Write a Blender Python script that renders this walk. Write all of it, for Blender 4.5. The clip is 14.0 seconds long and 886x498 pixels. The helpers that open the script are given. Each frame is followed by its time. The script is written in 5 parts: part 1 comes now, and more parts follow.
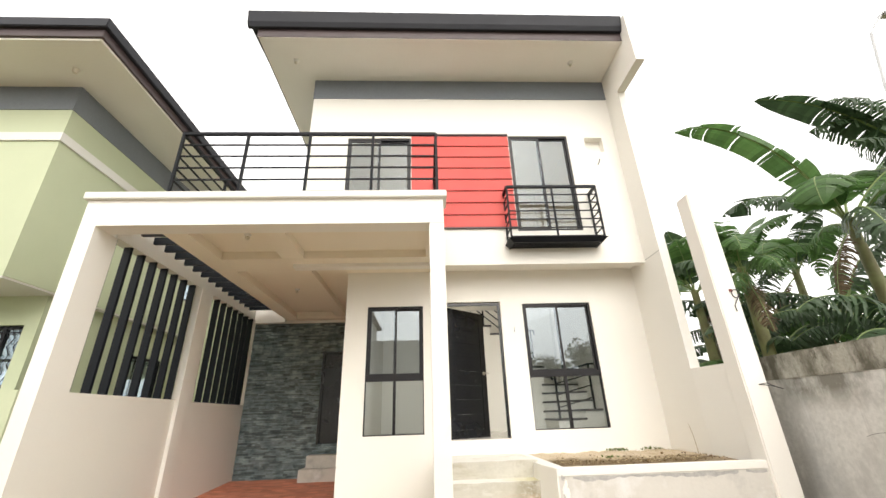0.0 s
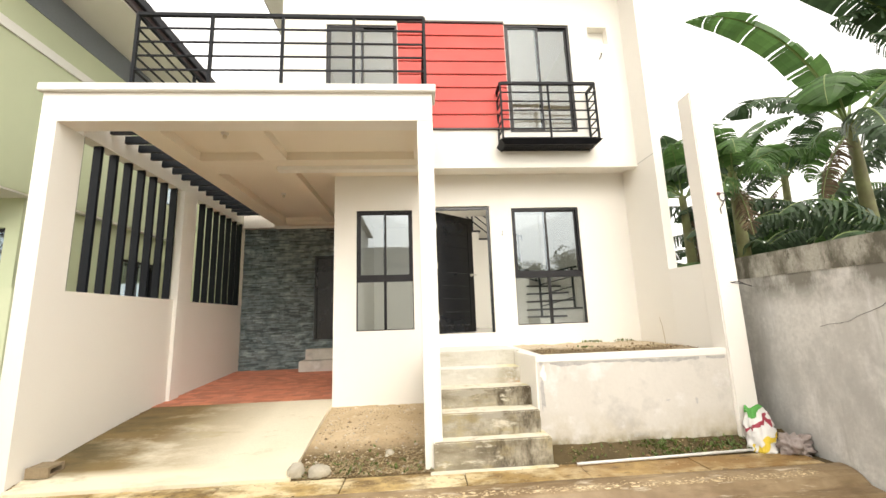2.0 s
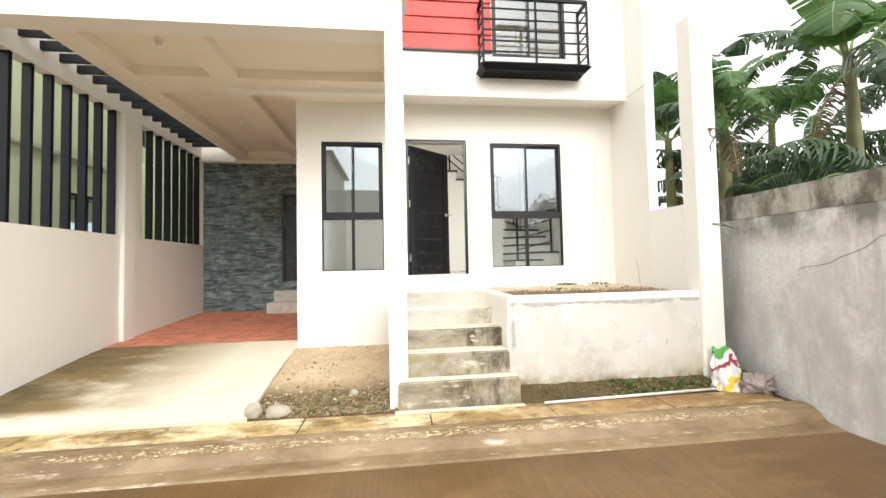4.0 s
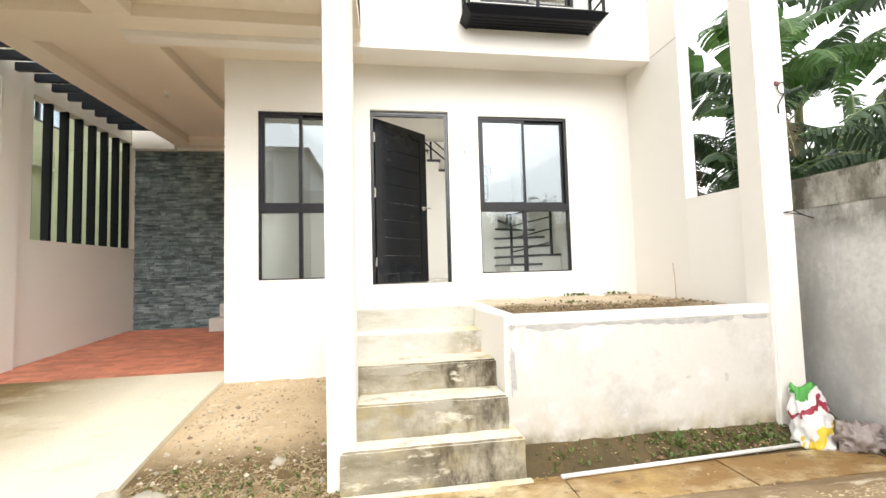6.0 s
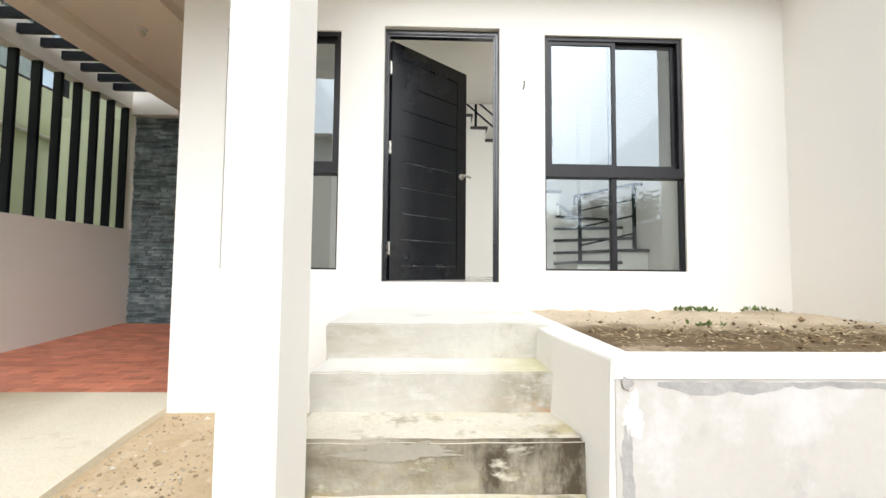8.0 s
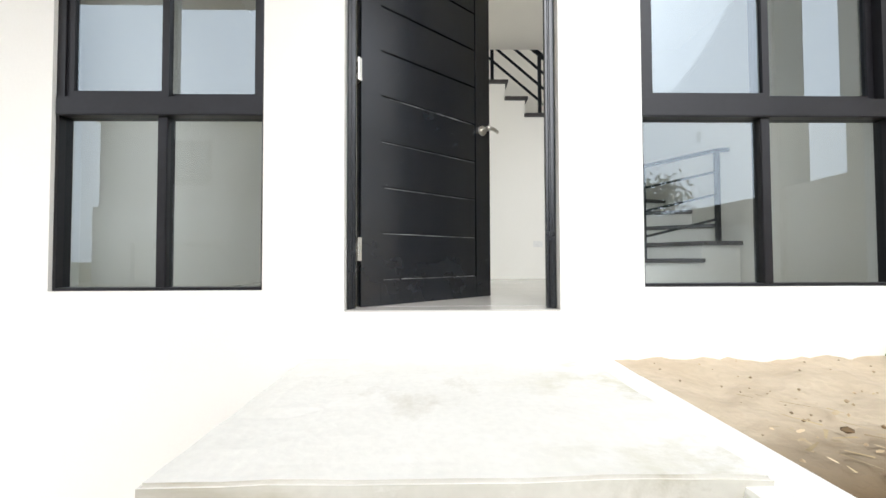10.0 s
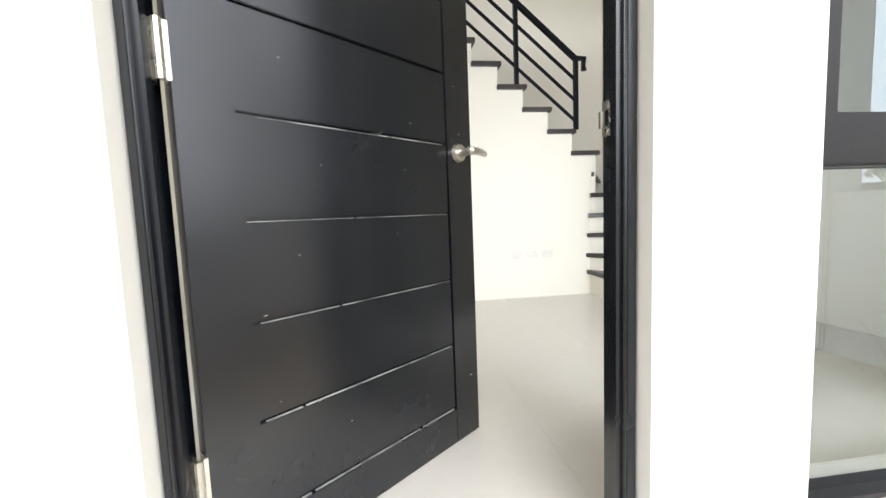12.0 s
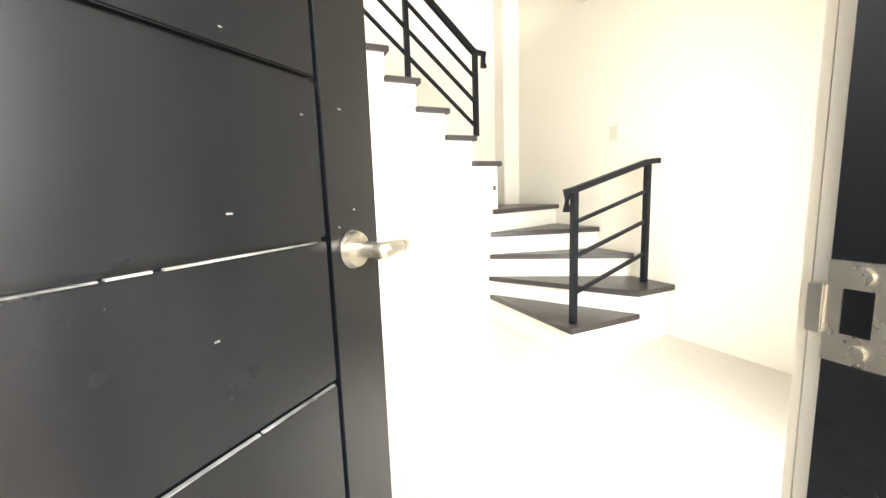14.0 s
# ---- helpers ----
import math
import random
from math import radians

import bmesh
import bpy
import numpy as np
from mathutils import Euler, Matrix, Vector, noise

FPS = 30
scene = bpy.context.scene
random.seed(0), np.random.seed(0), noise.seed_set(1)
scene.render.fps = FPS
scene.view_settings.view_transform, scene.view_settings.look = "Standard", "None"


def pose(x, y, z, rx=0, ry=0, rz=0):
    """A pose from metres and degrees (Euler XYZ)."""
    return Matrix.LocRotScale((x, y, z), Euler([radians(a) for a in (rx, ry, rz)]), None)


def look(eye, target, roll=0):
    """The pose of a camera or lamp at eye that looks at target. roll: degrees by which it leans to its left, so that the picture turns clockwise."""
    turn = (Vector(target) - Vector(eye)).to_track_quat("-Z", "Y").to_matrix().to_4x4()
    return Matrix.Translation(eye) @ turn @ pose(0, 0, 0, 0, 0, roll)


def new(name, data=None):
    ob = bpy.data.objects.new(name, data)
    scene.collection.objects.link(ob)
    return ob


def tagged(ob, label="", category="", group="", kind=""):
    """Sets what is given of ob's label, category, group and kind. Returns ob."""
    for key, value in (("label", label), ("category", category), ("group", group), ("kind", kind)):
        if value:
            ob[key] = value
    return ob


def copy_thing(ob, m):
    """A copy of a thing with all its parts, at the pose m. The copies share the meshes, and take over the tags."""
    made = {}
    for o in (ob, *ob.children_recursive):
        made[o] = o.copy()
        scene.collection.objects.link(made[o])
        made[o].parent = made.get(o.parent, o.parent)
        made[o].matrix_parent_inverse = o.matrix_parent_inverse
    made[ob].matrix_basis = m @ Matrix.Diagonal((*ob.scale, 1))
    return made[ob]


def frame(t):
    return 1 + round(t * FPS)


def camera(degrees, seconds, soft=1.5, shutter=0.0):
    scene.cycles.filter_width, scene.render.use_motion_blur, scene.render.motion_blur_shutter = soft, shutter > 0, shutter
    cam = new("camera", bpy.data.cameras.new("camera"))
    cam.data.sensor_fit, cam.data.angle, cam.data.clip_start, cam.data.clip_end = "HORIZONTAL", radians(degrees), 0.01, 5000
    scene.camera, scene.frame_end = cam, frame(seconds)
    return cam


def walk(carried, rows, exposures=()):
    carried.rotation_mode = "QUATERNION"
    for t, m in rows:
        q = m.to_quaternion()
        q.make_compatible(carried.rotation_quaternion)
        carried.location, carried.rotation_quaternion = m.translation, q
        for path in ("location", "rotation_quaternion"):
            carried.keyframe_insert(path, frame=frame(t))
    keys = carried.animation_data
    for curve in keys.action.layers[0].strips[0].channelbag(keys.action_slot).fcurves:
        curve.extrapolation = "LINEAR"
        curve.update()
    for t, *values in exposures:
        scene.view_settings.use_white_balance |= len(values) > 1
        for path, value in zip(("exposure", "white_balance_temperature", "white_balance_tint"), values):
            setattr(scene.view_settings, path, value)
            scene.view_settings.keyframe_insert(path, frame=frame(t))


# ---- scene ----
cam = camera(96.4, 14.0)
PATH = [
    (0, (0.637, -6.646, 1.695), (0.732, -4.806, 2.474), -1.9),
    (0.5, (0.617, -6.644, 1.673), (0.726, -4.767, 2.355), -2.0),
    (1, (0.626, -6.615, 1.673), (0.744, -4.702, 2.245), -2.1),
    (1.5, (0.636, -6.597, 1.652), (0.762, -4.655, 2.11), -2.1),
    (2, (0.663, -6.574, 1.62), (0.797, -4.608, 1.962), -2.0),
    (2.5, (0.669, -6.554, 1.596), (0.823, -4.573, 1.829), -1.9),
    (3, (0.699, -6.517, 1.557), (0.882, -4.531, 1.703), -1.8),
    (5.5, (1.05, -5.235, 1.501), (1.321, -3.254, 1.561), -1.1),
    (6, (1.141, -4.831, 1.51), (1.422, -2.854, 1.617), -1.6),
    (6.5, (1.252, -4.404, 1.506), (1.502, -2.424, 1.635), -1.2),
    (7, (1.314, -4.007, 1.513), (1.536, -2.022, 1.627), -1.5),
    (7.5, (1.36, -3.617, 1.504), (1.518, -1.626, 1.593), -1.0),
    (8, (1.384, -3.244, 1.454), (1.437, -1.248, 1.56), 0.5),
    (8.5, (1.356, -2.902, 1.441), (1.422, -0.905, 1.528), -0.1),
    (9, (1.392, -2.496, 1.41), (1.418, -0.498, 1.491), 0.0),
    (11.3, (1.357, -1.065, 1.986), (1.47, 0.93, 1.902), -2.4),
    (11.5, (1.375, -0.97, 2.033), (1.579, 1.016, 1.913), -2.5),
    (12, (1.42, -0.727, 2.17), (1.674, 1.249, 1.995), -2.2),
    (12.5, (1.384, -0.518, 2.275), (1.748, 1.437, 2.065), -3.1),
    (13, (1.369, -0.333, 2.384), (1.957, 1.555, 2.088), -3.4),
    (13.5, (1.433, -0.185, 2.429), (2.124, 1.668, 2.134), -2.9),
    (14, (1.523, -0.013, 2.462), (2.352, 1.786, 2.183), -2.0),
]
walk(cam, [(t, look(eye, target, roll)) for t, eye, target, roll in PATH], exposures=[(0,.67,6900,10),(.5,.67,7100,10),(1.5,.73,7300,10),(2.2,.84,7000,10),(3,.90,6700,10),(5.5,1.04,6600,10),(7.5,.86,6350,10),(9,.67,6050,10),(11.3,1.0,6150,10),(12,1.3,6200,10),(12.5,1.85,6350,10),(13,2.56,6600,10),(14,2.52,6750,10)])

# ---- world, sun and exposure ----
world = bpy.data.worlds.new("overcast_sky")
scene.world = world
world.use_nodes = True
wn, wl = world.node_tree.nodes, world.node_tree.links
wn.clear()
sky = wn.new("ShaderNodeTexSky")
sky.sky_type, sky.sun_disc = "NISHITA", False
sky.sun_elevation, sky.sun_rotation = radians(37), radians(170)
sky.dust_density, sky.air_density = 6.0, 1.0
grey = wn.new("ShaderNodeHueSaturation")
grey.inputs["Saturation"].default_value = 0.16
grey.inputs["Value"].default_value = 1.3
bg = wn.new("ShaderNodeBackground")
bg.inputs["Strength"].default_value = 0.15
wout = wn.new("ShaderNodeOutputWorld")
wl.new(sky.outputs[0], grey.inputs["Color"])
cloud = wn.new("ShaderNodeMix")
cloud.data_type = "RGBA"
cloud.inputs[0].default_value = 0.72
cloud.inputs[7].default_value = (9.6, 9.75, 9.9, 1)
wl.new(grey.outputs[0], cloud.inputs[6])
wl.new(cloud.outputs[2], bg.inputs["Color"])
wl.new(bg.outputs[0], wout.inputs["Surface"])

sun = new("sun", bpy.data.lights.new("sun", "SUN"))
sun.data.energy, sun.data.angle, sun.data.color = 0.3, radians(50), (1.0, 0.98, 0.95)
sun.matrix_world = look((2.0, -12, 9.0), (0, 0, 0))

def window_fill(name, x0, x1, y, z0, z1, power):
    """Added area lamp behind a window opening, topping up the sky light."""
    d = bpy.data.lights.new(name, "AREA")
    d.shape, d.size, d.size_y, d.energy, d.color = "RECTANGLE", x1 - x0, z1 - z0, power, (0.97, 0.985, 1.0)
    d.spread = radians(118)  # narrowed so the lamp leaves no streak on the door leaf
    o = new(name, d)
    c = ((x0 + x1) / 2, y, (z0 + z1) / 2)
    o.matrix_world = look(c, (c[0], y + 1, c[2]))


# fill lamps added to brighten the rooms behind the glass
window_fill("window_fill_lamp_1", -0.26, 0.53, 0.145, 1.52, 3.38, 8.5)
window_fill("window_fill_lamp_2", 2.39, 3.43, 0.145, 1.53, 3.39, 10.5)
window_fill("window_fill_lamp_3", 2.35, 3.36, -0.36, 4.7, 6.57, 7)
window_fill("window_fill_lamp_4", -0.70, 0.34, -0.36, 4.6, 6.52, 7)

# ---- materials ----
def mat(name, a, b=None, rough=0.7, scale=1.5, fine=40.0, bump=0.15, metal=0.0, spec=0.5, contrast=1.0, island=0.0, obj=0.0, grit=0.07, gloss_vary=0.08):
    """Two-scale noise between colours a and b, with fine relief."""
    m = bpy.data.materials.new(name)
    m.use_nodes = True
    n, l = m.node_tree.nodes, m.node_tree.links
    p = n["Principled BSDF"]
    b = b or tuple(c * 0.86 for c in a)
    co = n.new("ShaderNodeNewGeometry")
    big = n.new("ShaderNodeTexNoise")
    big.inputs["Scale"].default_value, big.inputs["Detail"].default_value, big.inputs["Roughness"].default_value = scale, 6.0, 0.62
    small = n.new("ShaderNodeTexNoise")
    small.inputs["Scale"].default_value, small.inputs["Detail"].default_value = fine, 4.0
    l.new(co.outputs["Position"], big.inputs["Vector"])
    l.new(co.outputs["Position"], small.inputs["Vector"])
    ramp = n.new("ShaderNodeMapRange")
    half = 0.22 / contrast
    ramp.inputs["From Min"].default_value, ramp.inputs["From Max"].default_value = 0.5 - half, 0.5 + half
    l.new(big.outputs["Fac"], ramp.inputs["Value"])
    mix = n.new("ShaderNodeMix")
    mix.data_type = "RGBA"
    mix.inputs[6].default_value, mix.inputs[7].default_value = (*a, 1), (*b, 1)
    l.new(ramp.outputs["Result"], mix.inputs[0])
    grain = n.new("ShaderNodeMapRange")
    grain.inputs["From Min"].default_value, grain.inputs["From Max"].default_value = 0.3, 0.7
    grain.inputs["To Min"].default_value, grain.inputs["To Max"].default_value = 1 - grit, 1 + 0.7 * grit
    l.new(small.outputs["Fac"], grain.inputs["Value"])
    mul = n.new("ShaderNodeMix")
    mul.data_type, mul.blend_type = "RGBA", "MULTIPLY"
    mul.inputs[0].default_value = 1.0
    l.new(mix.outputs[2], mul.inputs[6])
    l.new(grain.outputs["Result"], mul.inputs[7])
    colour = mul.outputs[2]
    if island or obj:
        hs = n.new("ShaderNodeHueSaturation")
        vary = n.new("ShaderNodeMapRange")
        k = island or obj
        vary.inputs["To Min"].default_value, vary.inputs["To Max"].default_value = 1 - k, 1 + k
        if island:
            l.new(co.outputs["Random Per Island"], vary.inputs["Value"])
        else:
            info = n.new("ShaderNodeObjectInfo")
            l.new(info.outputs["Random"], vary.inputs["Value"])
        l.new(vary.outputs["Result"], hs.inputs["Value"])
        l.new(colour, hs.inputs["Color"])
        colour = hs.outputs["Color"]
    l.new(colour, p.inputs["Base Color"])
    rr = n.new("ShaderNodeMapRange")
    rr.inputs["To Min"].default_value, rr.inputs["To Max"].default_value = max(0.02, rough - gloss_vary), min(1.0, rough + gloss_vary)
    l.new(big.outputs["Fac"], rr.inputs["Value"])
    l.new(rr.outputs["Result"], p.inputs["Roughness"])
    p.inputs["Metallic"].default_value = metal
    p.inputs["Specular IOR Level"].default_value = spec
    if bump:
        bm_ = n.new("ShaderNodeBump")
        bm_.inputs["Strength"].default_value, bm_.inputs["Distance"].default_value = bump, 0.01
        l.new(small.outputs["Fac"], bm_.inputs["Height"])
        l.new(bm_.outputs["Normal"], p.inputs["Normal"])
    return m


def add_stains(m, colour, scale, low, high, stretch=(1, 1, 1), *masks):
    """Patches of another colour with noise-shaped edges, over what the material has."""
    n, l = m.node_tree.nodes, m.node_tree.links
    p = n["Principled BSDF"]
    old = p.inputs["Base Color"].links[0].from_socket
    co = n.new("ShaderNodeNewGeometry")
    mp = n.new("ShaderNodeMapping")
    mp.inputs["Scale"].default_value = stretch
    mp.inputs["Location"].default_value = (3.7, 1.3, 8.1)
    tex = n.new("ShaderNodeTexNoise")
    tex.inputs["Scale"].default_value, tex.inputs["Detail"].default_value, tex.inputs["Roughness"].default_value = scale, 8.0, 0.68
    l.new(co.outputs["Position"], mp.inputs["Vector"])
    l.new(mp.outputs["Vector"], tex.inputs["Vector"])
    r = n.new("ShaderNodeMapRange")
    r.inputs["From Min"].default_value, r.inputs["From Max"].default_value = low, high
    l.new(tex.outputs["Fac"], r.inputs["Value"])
    mix = n.new("ShaderNodeMix")
    mix.data_type = "RGBA"
    mix.inputs[7].default_value = (*colour, 1)
    fac = r.outputs["Result"]
    for axis, none_at, full_at in masks:
        # the patch keeps to one side of the surface
        sep = n.new("ShaderNodeSeparateXYZ")
        l.new(co.outputs["Position"], sep.inputs[0])
        side = n.new("ShaderNodeMapRange")
        side.inputs["From Min"].default_value, side.inputs["From Max"].default_value = none_at, full_at
        l.new(sep.outputs[axis], side.inputs["Value"])
        both = n.new("ShaderNodeMath")
        both.operation = "MULTIPLY"
        l.new(fac, both.inputs[0])
        l.new(side.outputs["Result"], both.inputs[1])
        fac = both.outputs[0]
    l.new(fac, mix.inputs[0])
    l.new(old, mix.inputs[6])
    l.new(mix.outputs[2], p.inputs["Base Color"])
    return m


def glass_mat(name, tint, mirror):
    m = bpy.data.materials.new(name)
    m.use_nodes = True
    n, l = m.node_tree.nodes, m.node_tree.links
    n.clear()
    out = n.new("ShaderNodeOutputMaterial")
    clear = n.new("ShaderNodeBsdfTransparent")
    clear.inputs["Color"].default_value = (*tint, 1)
    gloss = n.new("ShaderNodeBsdfGlossy")
    gloss.inputs["Roughness"].default_value = 0.0
    gloss.inputs["Color"].default_value = (0.80, 0.90, 0.97, 1)
    fres = n.new("ShaderNodeFresnel")
    fres.inputs["IOR"].default_value = 1.5
    most = n.new("ShaderNodeMath")
    most.operation = "MINIMUM"
    most.inputs[1].default_value = 0.45
    add = n.new("ShaderNodeMath")
    add.operation, add.use_clamp = "ADD", True
    add.inputs[1].default_value = mirror
    mix = n.new("ShaderNodeMixShader")
    l.new(fres.outputs[0], most.inputs[0])
    l.new(most.outputs[0], add.inputs[0])
    l.new(add.outputs[0], mix.inputs[0])
    l.new(clear.outputs[0], mix.inputs[1])
    l.new(gloss.outputs[0], mix.inputs[2])
    l.new(mix.outputs[0], out.inputs["Surface"])
    return m


def leaf_mat(name, a, b, glow=0.35, rough=0.45):
    m = mat(name, a, b, rough=rough, scale=2.2, fine=60, bump=0.1, island=0.25)
    n, l = m.node_tree.nodes, m.node_tree.links
    p = n["Principled BSDF"]
    tr = n.new("ShaderNodeBsdfTranslucent")
    l.new(p.inputs["Base Color"].links[0].from_socket, tr.inputs["Color"])
    mix = n.new("ShaderNodeMixShader")
    mix.inputs[0].default_value = glow
    l.new(p.outputs[0], mix.inputs[1])
    l.new(tr.outputs[0], mix.inputs[2])
    l.new(mix.outputs[0], n["Material Output"].inputs["Surface"])
    return m


M_CREAM = mat("cream_wall_paint", (0.86, 0.835, 0.775), (0.84, 0.81, 0.75), rough=0.75, scale=0.7, fine=90, bump=0.02, grit=0.012)
M_CEIL = mat("carport_ceiling_paint", (0.86, 0.79, 0.67), (0.83, 0.755, 0.63), rough=0.8, scale=0.8, fine=70, bump=0.05, grit=0.012)
M_INNER = mat("interior_wall_paint", (0.86, 0.82, 0.73), (0.84, 0.80, 0.705), rough=0.7, scale=0.6, fine=90, bump=0.05, grit=0.012)
M_RED = mat("red_siding_paint", (0.62, 0.075, 0.06), (0.55, 0.065, 0.055), rough=0.55, scale=1.2, fine=60, bump=0.06, obj=0.05)
M_GREYBAND = mat("blue_grey_paint", (0.19, 0.21, 0.235), (0.17, 0.185, 0.21), rough=0.7, scale=0.8)
M_BLACK = mat("black_metal_paint", (0.006, 0.007, 0.009), (0.009, 0.010, 0.014), rough=0.42, scale=4, bump=0.05, spec=0.16)
M_SLAT = mat("satin_black_slat_paint", (0.006, 0.008, 0.011), (0.009, 0.011, 0.015), rough=0.36, scale=3, bump=0.03, spec=0.2)
M_FRAME = mat("dark_aluminium", (0.008, 0.007, 0.008), (0.016, 0.015, 0.018), rough=0.36, scale=5, bump=0.03, spec=0.34)
M_DOOR = mat("black_door_paint", (0.0028, 0.0042, 0.0072), (0.0045, 0.0064, 0.0105), rough=0.27, scale=1.6, fine=25, bump=0.0, spec=0.84, gloss_vary=0.025, grit=0.03)
# pale tone for painted groove highlights and for chipped paint
M_GLINT_SCUFF = mat("groove_glint_and_scuff", (0.36, 0.355, 0.34), (0.05, 0.05, 0.05), rough=0.6, scale=9, contrast=1.6)
M_STEEL = mat("brushed_steel", (0.72, 0.69, 0.62), (0.6, 0.57, 0.5), rough=0.28, scale=8, metal=0.9, bump=0.03)
M_TREAD = mat("black_stair_tread", (0.035, 0.03, 0.03), (0.05, 0.044, 0.042), rough=0.35, scale=5, bump=0.05)
M_TILE_IN = mat("polished_cream_floor_tile", (0.65, 0.615, 0.56), (0.62, 0.585, 0.525), rough=0.16, scale=1.4, fine=30, bump=0.0, obj=0.01, grit=0.015)
M_GROUT = mat("pale_grout", (0.63, 0.595, 0.54), rough=0.4)
M_FASCIA = mat("brown_fascia", (0.075, 0.05, 0.05), (0.06, 0.042, 0.044), rough=0.5, scale=2)
M_ROOF = mat("dark_roof_metal", (0.026, 0.027, 0.034), rough=0.6, scale=2, spec=0.3)
M_SOFFIT = mat("soffit_paint", (0.83, 0.81, 0.745), (0.80, 0.775, 0.70), rough=0.8, scale=0.8, grit=0.012)
M_STONE = mat("slate_ledger_stone", (0.095, 0.135, 0.145), (0.27, 0.335, 0.345), rough=0.7, scale=5, fine=60, bump=0.5, contrast=1.4, obj=0.5)
M_STONE2 = mat("slate_ledger_stone_far", (0.095, 0.135, 0.145), (0.27, 0.335, 0.345), rough=0.7, scale=5, fine=60, bump=0.5, contrast=1.4, island=0.5)
M_BRICK = mat("terracotta_paver", (0.60, 0.235, 0.145), (0.50, 0.175, 0.105), rough=0.6, scale=3, fine=80, bump=0.3, obj=0.22)
M_BRICK2 = mat("terracotta_paver_far", (0.60, 0.235, 0.145), (0.50, 0.175, 0.105), rough=0.6, scale=3, fine=80, bump=0.3, island=0.22)
M_JOINT = mat("paver_joint", (0.60, 0.36, 0.26), (0.40, 0.20, 0.13), rough=0.9, scale=4)
M_DRIVE = mat("driveway_concrete", (0.74, 0.68, 0.54), (0.68, 0.61, 0.46), rough=0.75, scale=1.1, fine=60, bump=0.25)
M_PATH = mat("pale_path_concrete", (0.62, 0.60, 0.55), (0.54, 0.52, 0.47), rough=0.8, scale=1.2, fine=50, bump=0.2)
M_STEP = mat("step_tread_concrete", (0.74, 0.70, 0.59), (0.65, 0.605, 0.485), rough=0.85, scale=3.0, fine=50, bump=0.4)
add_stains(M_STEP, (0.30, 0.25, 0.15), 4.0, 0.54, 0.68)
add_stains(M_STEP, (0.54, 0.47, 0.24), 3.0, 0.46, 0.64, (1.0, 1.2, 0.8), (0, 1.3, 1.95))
# riser base darker than the tread, shade painted in; the stains are real
M_RISER = mat("stained_shaded_riser_concrete", (0.45, 0.41, 0.33), (0.33, 0.295, 0.22), rough=0.88, scale=3.0, fine=45, bump=0.45)
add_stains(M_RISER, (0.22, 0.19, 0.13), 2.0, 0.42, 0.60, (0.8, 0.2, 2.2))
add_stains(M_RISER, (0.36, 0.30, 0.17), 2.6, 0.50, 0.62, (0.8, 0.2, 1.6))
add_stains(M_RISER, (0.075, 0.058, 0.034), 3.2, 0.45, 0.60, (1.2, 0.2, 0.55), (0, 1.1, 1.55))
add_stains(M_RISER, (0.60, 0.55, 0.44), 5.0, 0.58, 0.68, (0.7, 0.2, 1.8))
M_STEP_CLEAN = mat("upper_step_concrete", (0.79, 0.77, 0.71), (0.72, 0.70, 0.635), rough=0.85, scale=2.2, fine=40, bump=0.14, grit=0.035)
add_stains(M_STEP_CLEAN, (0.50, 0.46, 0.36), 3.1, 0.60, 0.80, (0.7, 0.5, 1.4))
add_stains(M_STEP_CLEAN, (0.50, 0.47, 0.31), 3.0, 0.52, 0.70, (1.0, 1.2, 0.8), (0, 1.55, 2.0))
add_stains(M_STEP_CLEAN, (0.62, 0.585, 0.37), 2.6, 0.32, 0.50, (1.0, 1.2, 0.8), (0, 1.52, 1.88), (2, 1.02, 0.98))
# upper risers likewise: shaded base tone under real stains
M_RISER_UP = mat("upper_shaded_riser_concrete", (0.58, 0.555, 0.49), (0.49, 0.465, 0.395), rough=0.88, scale=2.6, fine=36, bump=0.16, grit=0.04)
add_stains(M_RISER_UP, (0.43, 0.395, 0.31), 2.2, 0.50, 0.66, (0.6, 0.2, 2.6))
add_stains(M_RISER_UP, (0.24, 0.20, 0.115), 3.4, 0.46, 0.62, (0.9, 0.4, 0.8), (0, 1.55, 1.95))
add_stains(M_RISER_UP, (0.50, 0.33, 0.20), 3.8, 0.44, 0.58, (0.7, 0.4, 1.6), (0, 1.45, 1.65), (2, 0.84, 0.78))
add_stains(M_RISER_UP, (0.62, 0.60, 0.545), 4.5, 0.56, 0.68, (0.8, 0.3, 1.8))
M_PLASTER = mat("rough_plaster", (0.66, 0.63, 0.575), (0.60, 0.57, 0.515), rough=0.85, scale=1.1, fine=22, bump=0.18, grit=0.02)
add_stains(M_PLASTER, (0.42, 0.405, 0.38), 1.7, 0.54, 0.74)
add_stains(M_PLASTER, (0.72, 0.70, 0.67), 2.9, 0.55, 0.70)
add_stains(M_PLASTER, (0.44, 0.38, 0.25), 2.2, 0.40, 0.60, (1, 1, 0.8), (2, 0.50, 0.12))
add_stains(M_PLASTER, (0.22, 0.18, 0.11), 3.0, 0.42, 0.58, (1, 1, 0.8), (2, 0.24, 0.13))
M_MORTAR = mat("grey_mortar_smear", (0.33, 0.32, 0.305), (0.55, 0.53, 0.495), rough=0.9, scale=9, bump=0.4)
M_CONC = mat("weathered_concrete_wall", (0.69, 0.675, 0.64), (0.57, 0.555, 0.52), rough=0.85, scale=1.6, fine=24, bump=0.4, contrast=1.0, grit=0.12)
add_stains(M_CONC, (0.52, 0.505, 0.475), 1.2, 0.52, 0.66, (1.0, 1.6, 0.4))
add_stains(M_CONC, (0.72, 0.71, 0.69), 2.6, 0.54, 0.70, (1.0, 2.2, 0.35))
